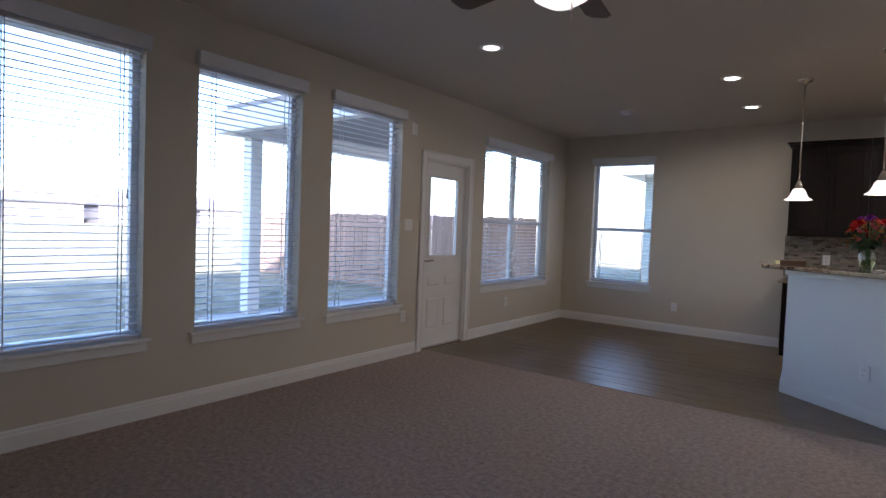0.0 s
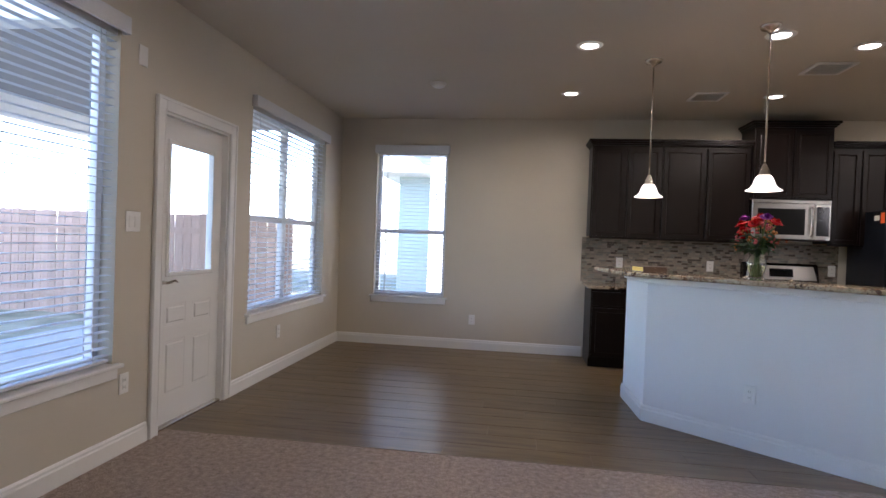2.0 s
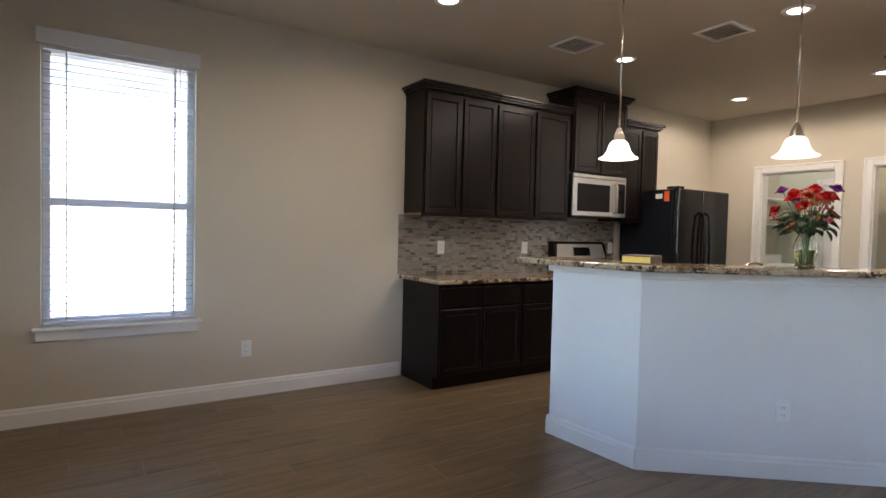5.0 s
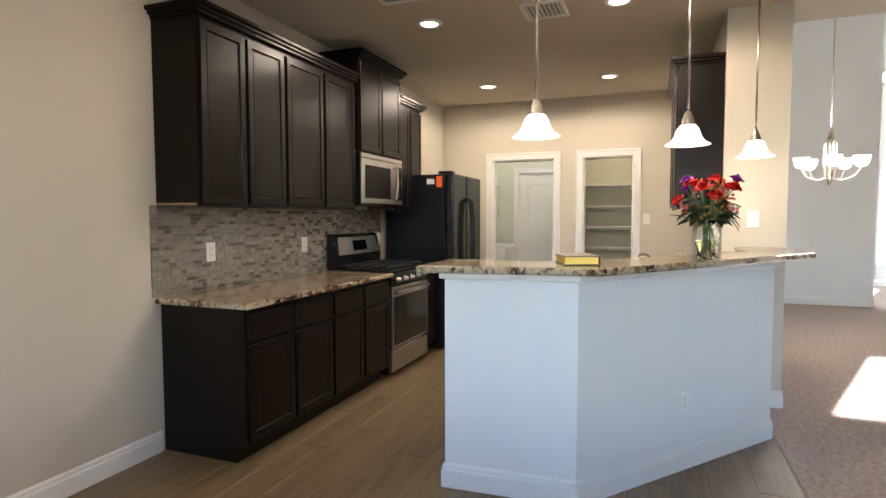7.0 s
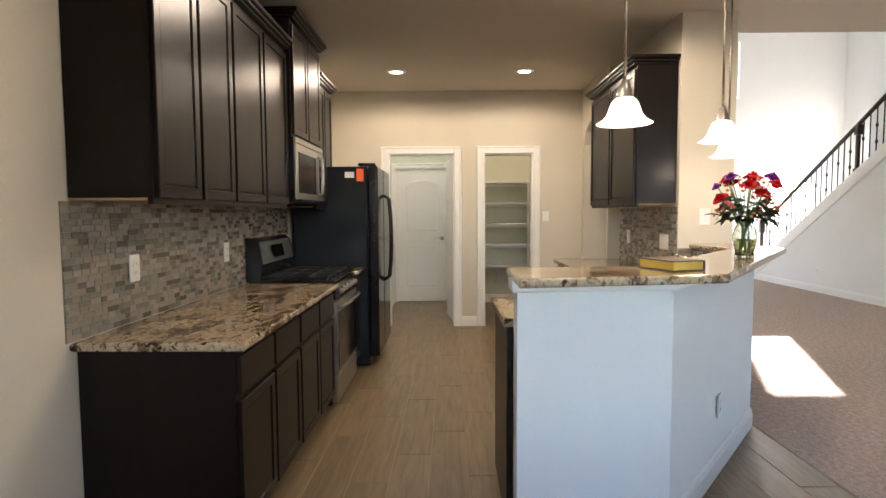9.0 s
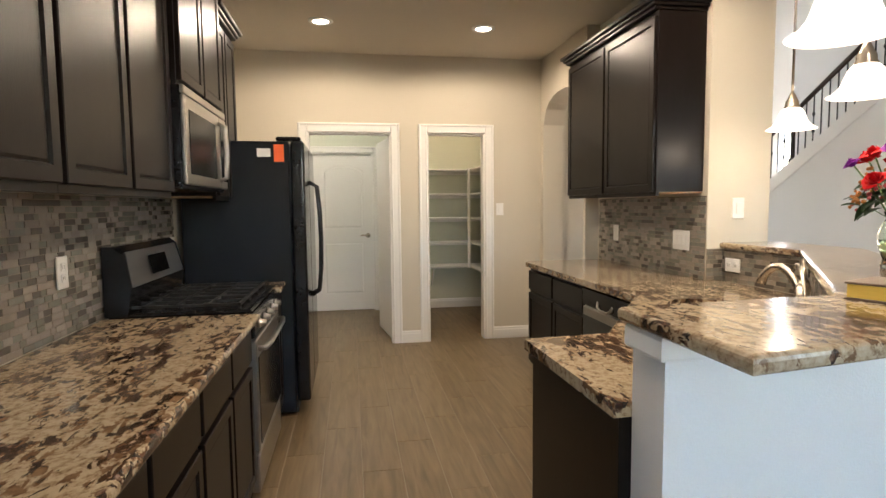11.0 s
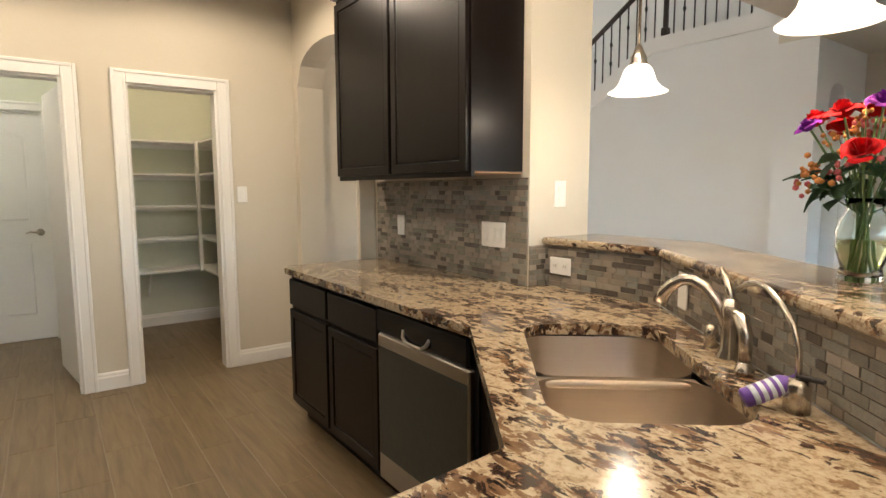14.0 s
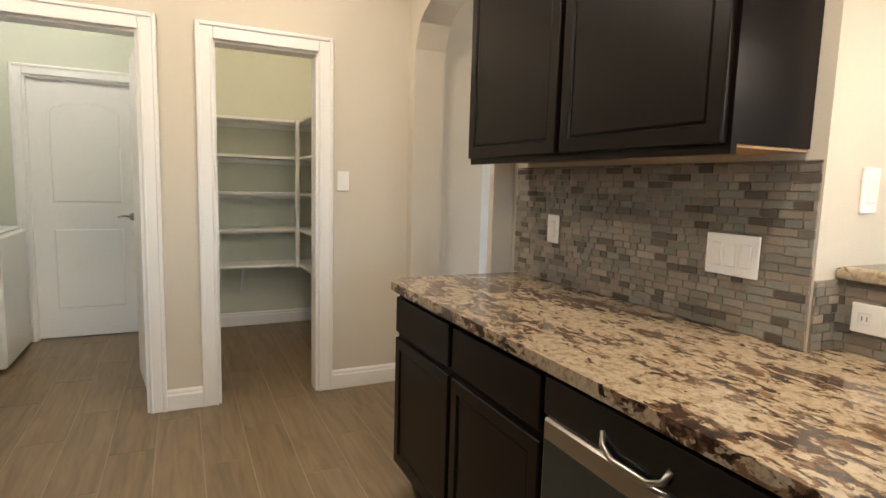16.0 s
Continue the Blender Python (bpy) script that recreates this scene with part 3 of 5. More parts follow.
# glazed patio door in the window wall
casing(MW, *FDOOR, 2.03, 0.085, 0.16)
pd = new("door_1")
pd.matrix_basis = MW @ pose(FDOOR[0] + 0.012, 0.045, 0)
tagged(pd, "white half-glazed patio door, closed", kind="structure")
W_, g0, g1 = FDOOR[1] - FDOOR[0] - 0.024, 1.0, 1.86
leaf = part("leaf", boxes((0, 0.115, 0, 0.04, 0.02, 2.02), (W_ - 0.115, W_, 0, 0.04, 0.02, 2.02), (0.115, W_ - 0.115, 0, 0.04, 0.02, g0), (0.115, W_ - 0.115, 0, 0.04, g1, 2.02)), DOORW, pd, local=True)
part("glazing_bead", boxes((0.10, 0.13, -0.012, 0, g0 - 0.015, g1 + 0.015), (W_ - 0.13, W_ - 0.10, -0.012, 0, g0 - 0.015, g1 + 0.015), (0.13, W_ - 0.13, -0.012, 0, g0 - 0.015, g0 + 0.015), (0.13, W_ - 0.13, -0.012, 0, g1 - 0.015, g1 + 0.015), bevel=0.004), DOORW, leaf, local=True)
p = part("pane", boxes((0.115, W_ - 0.115, 0.018, 0.023, g0, g1)), GLASS, leaf, local=True)
p.visible_shadow = False
for a, b in ((0.11, W_ / 2 - 0.04), (W_ / 2 + 0.04, W_ - 0.11)):
    for za, zb in ((0.66, 0.80), (0.2, 0.56)):
        bm = bmesh.new()
        arc_panel(bm, a, b, za, zb, -0.001, 0.0, 0.006)
        part("raised_panel", bm, DOORW, leaf, local=True)
bm = tube(bmesh.new(), [(0.06, 0, 0.95), (0.06, -0.05, 0.95), (0.09, -0.055, 0.955), (0.13, -0.055, 0.962), (0.165, -0.05, 0.95)], [0.012, 0.009, 0.009, 0.008, 0.006])
part("door_handle", bm, NICKEL, pd, "satin nickel lever handle", local=True)
part("threshold", boxes((-0.01, W_ + 0.01, -0.04, 0.11, 0.0, 0.018), bevel=0.004), NICKEL, pd, local=True)

# ---- cabinets ----


def panel_front(bm, x0, x1, z0, z1, y, t=0.02, rail=0.055):
    """A recessed-panel door front in one piece, its face at y facing -y."""
    box(bm, x0, x1, y, y + t, z0, z1)
    bm.normal_update()
    f = min(bm.faces, key=lambda q: q.calc_center_median().y)
    bmesh.ops.bevel(bm, geom=list(f.edges), offset=0.003, segments=1, affect="EDGES", profile=0.5)
    f = min(bm.faces, key=lambda q: q.calc_center_median().y)
    r = min(rail, (z1 - z0) * 0.28, (x1 - x0) * 0.28)
    bmesh.ops.inset_region(bm, faces=[f], thickness=r)
    bmesh.ops.inset_region(bm, faces=[f], thickness=0.007)
    bmesh.ops.translate(bm, verts=f.verts[:], vec=(0, 0.009, 0))
    bmesh.ops.inset_region(bm, faces=[f], thickness=0.012)
    bmesh.ops.translate(bm, verts=f.verts[:], vec=(0, -0.003, 0))
    return bm


def base_unit(m, w, doors, h, d, label, end_panel=False):
    """A floor cabinet: toe space, drawers over doors; local front faces -y, back at y = 0."""
    e = thing("base_cabinet", (0, 0, 0), label, "cabinet", "kitchen base cabinets")
    e.matrix_basis = m
    body = part("body", boxes((0, w, -d, 0, 0.10, h), (0, w, -d + 0.07, 0, 0.0, 0.10)), ESP, e, local=True)
    s = w / doors
    for i in range(doors):
        a, b = i * s + 0.012, (i + 1) * s - 0.012
        bm = bmesh.new()
        box(bm, a, b, -d - 0.02, -d, h - 0.175, h - 0.03, 0.005, 2)
        part("drawer", bm, ESP, e, local=True)
        part("door", panel_front(bmesh.new(), a, b, 0.125, h - 0.20, -d - 0.02), ESP, e, local=True)
    return e


def wall_unit(m, w, doors, h, d, label, crown=True, ends=(0, 0)):
    """A wall cabinet with crown moulding; local z = 0 at its underside."""
    e = thing("wall_cabinet", (0, 0, 0), label, "cabinet", "kitchen wall cabinets")
    e.matrix_basis = m
    part("body", boxes((0, w, -d, -0.001, 0.012, h), (0, w, -d, -d + 0.02, -0.012, 0.012)), ESP, e, local=True)
    part("underside", boxes((0.004, w - 0.004, -d + 0.022, -0.002, 0.004, 0.011)), ESPIN, e, "plain light wood underside", local=True)
    s = w / doors
    for i in range(doors):
        part("door", panel_front(bmesh.new(), i * s + 0.012, (i + 1) * s - 0.012, 0.012, h - 0.03, -d - 0.02), ESP, e, local=True)
    l, r = ends
    bm = bmesh.new()
    for k, (o, z0, z1) in enumerate(((0.012, 0, 0.018), (0.028, 0.018, 0.038), (0.045, 0.038, 0.062))):
        box(bm, -o * l, w + o * r, -d - 0.02 - o, 0.0 - 0.002, h + z0, h + z1, 0.004)
    part("crown_moulding", bm, ESP, e, local=True)
    return e


CL, CR = 0.872, 0.892  # tops of the two worktops
LB = "espresso-stained base cabinet with drawers over recessed doors"
LU = "espresso-stained wall cabinet with recessed doors and crown"
FY = EY - 0.004
base_unit(pose(-0.04, FY, 0), 0.83, 2, CL - 0.034, 0.58, LB)
base_unit(pose(0.795, FY, 0), 0.825, 2, CL - 0.034, 0.58, LB)
base_unit(pose(2.40, FY, 0), 0.25, 1, CL - 0.034, 0.58, "narrow espresso-stained base cabinet beside the range")
wall_unit(pose(-0.05, FY, 1.385), 0.735, 2, 1.005, 0.31, LU, ends=(1, 0))
wall_unit(pose(0.687, FY, 1.385), 0.895, 2, 1.005, 0.31, LU)
wall_unit(pose(1.59, FY, 1.845), 0.765, 2, 0.745, 0.345, "taller espresso wall cabinet above the microwave", ends=(1, 1))
wall_unit(pose(2.36, FY, 1.385), 0.56, 2, 1.005, 0.31, LU, ends=(0, 1))
top = lambda name, pts, z, label: tagged(new(name, mesh_of(name, prism(bmesh.new(), pts, z - 0.034, z, 0.012, 3), GRANITE)), label, "countertop")
top("countertop", [(-0.08, FY), (-0.08, 7.375), (1.622, 7.375), (1.622, FY)], CL, "polished brown and cream granite worktop")
top("countertop", [(2.396, FY), (2.396, 7.375), (2.665, 7.375), (2.665, FY)], CL, "short polished granite worktop beside the range")

# sink side
MR = lambda x: pose(x, RY + 0.004, 0, 0, 0, 180)
base_unit(MR(3.23), 1.03, 2, CR - 0.034, 0.61, LB)
wall_unit(MR(3.25) @ pose(0, 0, 1.385), 1.24, 2, 1.005, 0.29, "espresso-stained wall cabinet beside the arch", ends=(1, 1))
diag = thing("sink_cabinet", (0.9, 5.6, 0), "black-brown stained corner sink cabinet", "cabinet")
part("body", prism(bmesh.new(), [(1.555, RY + 0.004), (1.555, 5.58), (1.52, 5.58), (0.89, 6.07), (0.83, 6.36), (0.27, 6.36), (0.29, 5.82), (1.36, RY + 0.004)], 0.0, CR - 0.25), ESP, diag)
part("face", prism(bmesh.new(), [(1.56, 5.60), (1.52, 5.602), (0.885, 6.085), (0.84, 6.385), (0.825, 6.37), (0.875, 6.07), (1.515, 5.58)], 0.0, CR - 0.034), ESP, diag)
part("end_panel", boxes((0.256, 0.84, 6.365, 6.398, 0.0, CR - 0.034)), ESP, diag)

# sink worktop with a cut-out for the bowls
SC, SA = Vector((1.07, 5.575, 0)), math.atan2(-0.55, 0.66)
su = Vector((math.cos(SA), math.sin(SA), 0))
sv = Vector((-su.y, su.x, 0))
loc2 = lambda u, v: (SC.x + su.x * u + sv.x * v, SC.y + su.y * u + sv.y * v)


def rounded(hu, hv, r, cu=0.0, cv=0.0, n=5):
    out = []
    for qx, qy, a0 in ((1, 1, 0), (-1, 1, 90), (-1, -1, 180), (1, -1, 270)):
        for i in range(n + 1):
            a = radians(a0 + 90 * i / n)
            out.append((cu + qx * (hu - r) + r * math.cos(a), cv + qy * (hv - r) + r * math.sin(a)))
    return out


def plate_with_hole(pts, hole, z0, z1):
    bm = bmesh.new()
    loops = []
    for z in (z0, z1):
        lo = [bm.verts.new((x, y, z)) for x, y in pts]
        li = [bm.verts.new((x, y, z)) for x, y in hole]
        es = [bm.edges.new((l[i], l[(i + 1) % len(l)])) for l in (lo, li) for i in range(len(l))]
        bmesh.ops.triangle_fill(bm, use_beauty=True, use_dissolve=False, edges=es)
        loops.append((lo, li))
    for k in (0, 1):
        a, b = loops[0][k], loops[1][k]
        for i in range(len(a)):
            bm.faces.new((a[i], a[(i + 1) % len(a)], b[(i + 1) % len(b)], b[i]))
    es = [e for e in bm.edges if len(e.link_faces) == 2 and abs(e.calc_face_angle(0)) > 1.2 and abs(e.verts[0].co.z - e.verts[1].co.z) < 1e-4]
    bmesh.ops.bevel(bm, geom=es, offset=0.009, segments=2, affect="EDGES", profile=0.5)
    return bm


sink_hole = [loc2(u, v) for u, v in rounded(0.375, 0.205, 0.10)]
cr_pts = [(3.28, RY + 0.006), (3.28, 5.595), (3.21, 5.65), (1.555, 5.65), (0.885, 6.11), (0.86, 6.42), (0.256, 6.41), (0.285, 5.802), (1.388, 4.893), (COLX - 0.004, 4.893), (COLX - 0.004, RY + 0.006)]
tagged(new("sink_countertop", mesh_of("sink_countertop", plate_with_hole(cr_pts, sink_hole, CR - 0.034, CR), GRANITE)), "polished granite worktop round the double sink", "countertop")
SINKM = mat("brushed_sink_steel", (0.60, 0.52, 0.43), 0.33, 1.0, var=0.06, scale=3, fine=50, bump=0.02, stretch=(1, 1, 30))
sink = thing("kitchen_sink", (SC.x, SC.y, CR - 0.25), "undermount stainless steel double bowl sink", "sink")
for cu, hu in ((0.175, 0.180), (-0.200, 0.165)):
    bm = bmesh.new()
    rings = []
    for g, z in ((0.0, CR - 0.036), (0.004, CR - 0.06), (0.012, CR - 0.19), (0.035, CR - 0.215), (0.09, CR - 0.222)):
        rings.append([bm.verts.new((*loc2(u, v), z)) for u, v in rounded(hu - g + 0.012, 0.213 - g, 0.09 - g * 0.6, cu)])
    for a, b in zip(rings, rings[1:]):
        for i in range(len(a)):
            bm.faces.new((a[i], a[(i + 1) % len(a)], b[(i + 1) % len(b)], b[i])).smooth = True
    bm.faces.new(rings[-1])
    bowl = part("bowl", bm, SINKM, sink)
    cx, cy = loc2(cu, 0)
    part("drain", lathe(bmesh.new(), [(0.0, CR - 0.2215), (0.04, CR - 0.2205), (0.045, CR - 0.218), (0.05, CR - 0.2215)], cx, cy, 16), NICKEL, bowl)
bm = bmesh.new()
prism(bm, [loc2(u, v) for u, v in ((-0.042, -0.2), (-0.0, -0.2), (-0.0, 0.2), (-0.042, 0.2))], CR - 0.06, CR - 0.042, 0.006)
part("divider", bm, SINKM, sink)


def arc_pts(p, q, height, n=10):
    p, q = Vector(p), Vector(q)
    return [p.lerp(q, i / n) + Vector((0, 0, height * math.sin(math.pi * i / n))) for i in range(n + 1)]


fx, fy = loc2(0.02, -0.285)
fau = thing("kitchen_faucet", (fx, fy, CR), "brushed nickel gooseneck kitchen faucet", "faucet")
part("body", lathe(bmesh.new(), [(0.032, CR), (0.032, CR + 0.012), (0.022, CR + 0.03), (0.020, CR + 0.10), (0.024, CR + 0.13), (0.016, CR + 0.155), (0.0, CR + 0.16)], fx, fy, 18), NICKEL, fau)
sp = loc2(0.14, -0.15)
neck = [Vector((fx + (sp[0] - fx) * k, fy + (sp[1] - fy) * k, CR + z)) for k, z in ((0.0, 0.06), (0.08, 0.105), (0.2, 0.148), (0.36, 0.178), (0.52, 0.193), (0.68, 0.191), (0.83, 0.174), (0.94, 0.15), (1.0, 0.122))]
part("spout", tube(bmesh.new(), neck, [0.015] * 6 + [0.016, 0.018, 0.019], 12), NICKEL, fau)
hl = loc2(0.085, -0.285)
part("handle", tube(bmesh.new(), [(fx, fy, CR + 0.155), (fx * 0.6 + hl[0] * 0.4, fy * 0.6 + hl[1] * 0.4, CR + 0.19), (hl[0], hl[1], CR + 0.225)], [0.012, 0.009, 0.006], 8), NICKEL, fau)
s2 = loc2(-0.085, -0.275)
spr = thing("side_sprayer", (*s2, CR), "brushed nickel side sprayer in its holder", "sprayer")
part("base", lathe(bmesh.new(), [(0.022, CR), (0.022, CR + 0.01), (0.014, CR + 0.03), (0.0, CR + 0.032)], *s2, 14), NICKEL, spr)
part("head", tube(bmesh.new(), [(*s2, CR + 0.02), (*s2, CR + 0.09), (s2[0] + 0.02, s2[1] - 0.015, CR + 0.125), (s2[0] + 0.055, s2[1] - 0.04, CR + 0.13)], [0.013, 0.016, 0.018, 0.015], 12), NICKEL, spr)
s3 = loc2(-0.30, -0.275)
ft = thing("filter_tap", (*s3, CR), "thin chrome filtered water tap", "faucet")
part("base", lathe(bmesh.new(), [(0.024, CR), (0.024, CR + 0.055), (0.016, CR + 0.065), (0.0, CR + 0.066)], *s3, 14), NICKEL, ft)
s3b = loc2(-0.10, -0.245)
part("spout", tube(bmesh.new(), [Vector((s3[0] + (s3b[0] - s3[0]) * k, s3[1] + (s3b[1] - s3[1]) * k, CR + z)) for k, z in ((0, 0.05), (0.02, 0.12), (0.12, 0.165), (0.3, 0.20), (0.5, 0.222), (0.68, 0.228), (0.85, 0.22), (1.0, 0.2))], 0.0065, 10), NICKEL, ft)
part("lever", boxes((s3[0] - 0.045, s3[0] + 0.005, s3[1] - 0.006, s3[1] + 0.006, CR + 0.066, CR + 0.074), bevel=0.002), BLACKM, ft)
s4 = loc2(0.14, -0.29)
so = thing("soap_dispenser", (*s4, CR), "brushed nickel soap dispenser", "dispenser")
part("pump", lathe(bmesh.new(), [(0.018, CR), (0.018, CR + 0.04), (0.014, CR + 0.06), (0.0, CR + 0.062)], *s4, 14), NICKEL, so)
PURPLE = mat("purple_plastic", (0.13, 0.06, 0.33), 0.4, var=0.1)
LAB = mat("label_paper", (0.60, 0.66, 0.76), 0.5, var=0.2, scale=40, fine=120)
b0 = loc2(-0.285, -0.222)
bot = thing("dish_soap_bottle", (*b0, CR + 0.02), "small purple dish soap bottle tilted on the sink edge", "bottle")
bot.matrix_basis = pose(b0[0], b0[1], CR + 0.035, 0, 66, 228) @ Matrix.Scale(0.8, 4)
part("bottle_body", lathe(bmesh.new(), [(0.0, -0.055), (0.021, -0.055), (0.024, -0.05), (0.024, 0.045), (0.012, 0.065), (0.0, 0.066)], n=14), PURPLE, bot, local=True)
part("label", lathe(bmesh.new(), [(0.0245, -0.035), (0.0248, -0.03), (0.0248, 0.03), (0.0245, 0.035)], n=14), LAB, bot, local=True)
for zb in (-0.022, -0.002, 0.018):
    part("label_band", lathe(bmesh.new(), [(0.0249, zb), (0.0252, zb + 0.002), (0.0252, zb + 0.007), (0.0249, zb + 0.009)], n=14), PURPLE, bot, local=True)
part("cap", lathe(bmesh.new(), [(0.013, 0.064), (0.013, 0.085), (0.007, 0.09), (0.0, 0.09)], n=12), PURPLE, bot, local=True)

# ---- appliances ----
MWGLASS = mat("smoked_glass", (0.008, 0.008, 0.008), 0.25, var=0.1, bump=0.0, spec=0.12)
rg = thing("gas_range", (1.978, 8.0, 0), "stainless and black freestanding gas range", "range")
X0, X1, YF = 1.63, 2.387, 7.44
part("body", boxes((X0, X1, YF, FY - 0.02, 0.03, CL - 0.002), bevel=0.004), BLACKG, rg)
od = part("oven_door", boxes((X0 + 0.005, X1 - 0.005, YF - 0.045, YF - 0.001, 0.24, 0.745), bevel=0.006), STEEL, rg)
part("oven_window", boxes((X0 + 0.035, X1 - 0.035, YF - 0.049, YF - 0.044, 0.265, 0.665), bevel=0.002), BLACKG, od, "black oven glass")
part("handle", tube(bmesh.new(), [(X0 + 0.05, YF - 0.045, 0.70), (X0 + 0.05, YF - 0.075, 0.705), (X0 + 0.15, YF - 0.085, 0.705), (X1 - 0.15, YF - 0.085, 0.705), (X1 - 0.05, YF - 0.075, 0.705), (X1 - 0.05, YF - 0.045, 0.70)], 0.013, 10), STEEL, od)
part("drawer", boxes((X0 + 0.005, X1 - 0.005, YF - 0.04, YF - 0.001, 0.05, 0.225), bevel=0.006), STEEL, rg)
cp = part("control_panel", boxes((X0, X1, YF - 0.04, YF + 0.02, 0.755, CL - 0.006), bevel=0.008), BLACKG, rg)
for i in range(5):
    kx = X0 + 0.11 + i * (X1 - X0 - 0.22) / 4
    bm = lathe(bmesh.new(), [(0.022, 0), (0.022, 0.01), (0.017, 0.014), (0.015, 0.034), (0.0, 0.035)], n=14)
    bmesh.ops.rotate(bm, verts=bm.verts[:], matrix=Matrix.Rotation(radians(90), 3, "X"))
    bmesh.ops.translate(bm, verts=bm.verts[:], vec=(kx, YF - 0.04, 0.805))
    part("knob", bm, STEEL, cp, "brushed steel knob")
ct = part("cooktop", boxes((X0, X1, YF - 0.03, FY - 0.10, CL - 0.002, CL + 0.016), bevel=0.006), BLACKG, rg)
for bx, by in ((0.18, 0.16), (0.18, 0.42), (0.58, 0.16), (0.58, 0.42), (0.38, 0.29)):
    part("burner", lathe(bmesh.new(), [(0.05, CL + 0.014), (0.05, CL + 0.024), (0.035, CL + 0.03), (0.0, CL + 0.032)], X0 + bx, YF + by, 16), BLACKM, ct)
for g0_, g1_ in ((0.03, 0.265), (0.27, 0.49), (0.495, 0.73)):
    bm = bmesh.new()
    a, b = X0 + g0_, X0 + g1_
    ya, yb, zz = YF + 0.02, YF + 0.55, CL + 0.042
    for s in ((a, a + 0.012, ya, yb), (b - 0.012, b, ya, yb), (a, b, ya, ya + 0.012), (a, b, yb - 0.012, yb), ((a + b) / 2 - 0.006, (a + b) / 2 + 0.006, ya, yb), (a, b, ya + 0.13, ya + 0.142), (a, b, ya + 0.39, ya + 0.402), (a, b, ya + 0.26, ya + 0.272)):
        box(bm, *s, zz - 0.012, zz)
    for cx in (a, b - 0.012):
        for cy in (ya, yb - 0.012):
            box(bm, cx, cx + 0.012, cy, cy + 0.012, CL + 0.015, zz - 0.01)
    part("grate", bm, BLACKM, ct)
bm = bmesh.new()
pr = [(FY - 0.10, CL + 0.0), (FY - 0.12, CL + 0.12), (FY - 0.085, CL + 0.27), (FY - 0.05, CL + 0.30), (FY - 0.01, CL + 0.30), (FY - 0.01, CL)]
ea, eb = [bm.verts.new((X0, y, z)) for y, z in pr], [bm.verts.new((X1, y, z)) for y, z in pr]
for i in range(6):
    bm.faces.new((ea[i], ea[(i + 1) % 6], eb[(i + 1) % 6], eb[i]))
bm.faces.new(ea), bm.faces.new(eb[::-1])
bg = part("backguard", bm, BLACKG, rg)
bm = bmesh.new()
q = [(X0 + 0.02, FY - 0.1225, CL + 0.125), (X1 - 0.02, FY - 0.1225, CL + 0.125), (X1 - 0.05, FY - 0.088, CL + 0.272), (X0 + 0.05, FY - 0.088, CL + 0.272)]
va, vb = [bm.verts.new(v) for v in q], [bm.verts.new((x, y + 0.006, z + 0.002)) for x, y, z in q]
bm.faces.new(va), bm.faces.new(vb[::-1])
for i in range(4):
    bm.faces.new((va[i], va[(i + 1) % 4], vb[(i + 1) % 4], vb[i]))
fp = part("fascia", bm, STEEL, bg, "stainless fascia")
bm = bmesh.new()
q = [(1.89, FY - 0.1185, CL + 0.155), (2.13, FY - 0.1185, CL + 0.155), (2.13, FY - 0.098, CL + 0.242), (1.89, FY - 0.098, CL + 0.242)]
bm.faces.new([bm.verts.new((x, y - 0.004, z)) for x, y, z in q])
bmesh.ops.solidify(bm, geom=bm.faces[:], thickness=0.003)
part("display", bm, MWGLASS, bg)

mw = thing("microwave", (1.978, 7.9, 1.41), "stainless over-the-range microwave with black window", "microwave")
MF = EY - 0.36
part("body", boxes((1.598, 2.358, MF, FY - 0.01, 1.412, 1.838), bevel=0.004), BLACKG, mw)
part("door", boxes((1.598, 2.20, MF - 0.02, MF - 0.001, 1.43, 1.80), bevel=0.006), STEEL, mw)
part("window", boxes((1.65, 2.11, MF - 0.0235, MF - 0.018, 1.475, 1.745), bevel=0.002), MWGLASS, mw)
part("control_panel", boxes((2.203, 2.358, MF - 0.02, MF - 0.001, 1.43, 1.80), bevel=0.006), STEEL, mw)
part("vent_grille", boxes((1.598, 2.358, MF - 0.018, MF - 0.001, 1.803, 1.838), bevel=0.003), STEEL, mw)
part("handle", tube(bmesh.new(), [(2.175, MF - 0.02, 1.47), (2.175, MF - 0.055, 1.485), (2.175, MF - 0.06, 1.615), (2.175, MF - 0.055, 1.745), (2.175, MF - 0.02, 1.76)], 0.012, 10), STEEL, mw)
part("keypad", boxes((2.22, 2.34, MF - 0.0225, MF - 0.019, 1.47, 1.77)), BLACKG, mw)

mw.location.x -= 0.01
fr = thing("refrigerator", (3.09, 7.6, 0), "glossy black side-by-side refrigerator with bowed handles", "refrigerator")
part("body", boxes((2.645, 3.535, 7.34, FY - 0.03, 0.02, 1.735), bevel=0.008), FRIDGE, fr)
for a, b in ((2.645, 3.035), (3.042, 3.535)):
    bm = bmesh.new()
    box(bm, a, b, 7.25, 7.332, 0.09, 1.74, 0.018, 3)
    part("door", bm, BLACKG, fr)
for hx in (2.995, 3.085):
    part("handle", tube(bmesh.new(), [(hx, 7.25, 0.72), (hx, 7.20, 0.75), (hx, 7.185, 0.9), (hx, 7.18, 1.1), (hx, 7.185, 1.3), (hx, 7.20, 1.47), (hx, 7.25, 1.5)], 0.014, 10), BLACKG, fr)
part("hinge_cover", boxes((2.66, 2.75, 7.27, 7.42, 1.74, 1.765), bevel=0.008), BLACKG, fr)
part("toe_grille", boxes((2.66, 3.52, 7.33, 7.345, 0.02, 0.085)), BLACKM, fr)
ORANGE = mat("orange_sticker", (0.85, 0.13, 0.02), 0.5, var=0.05)
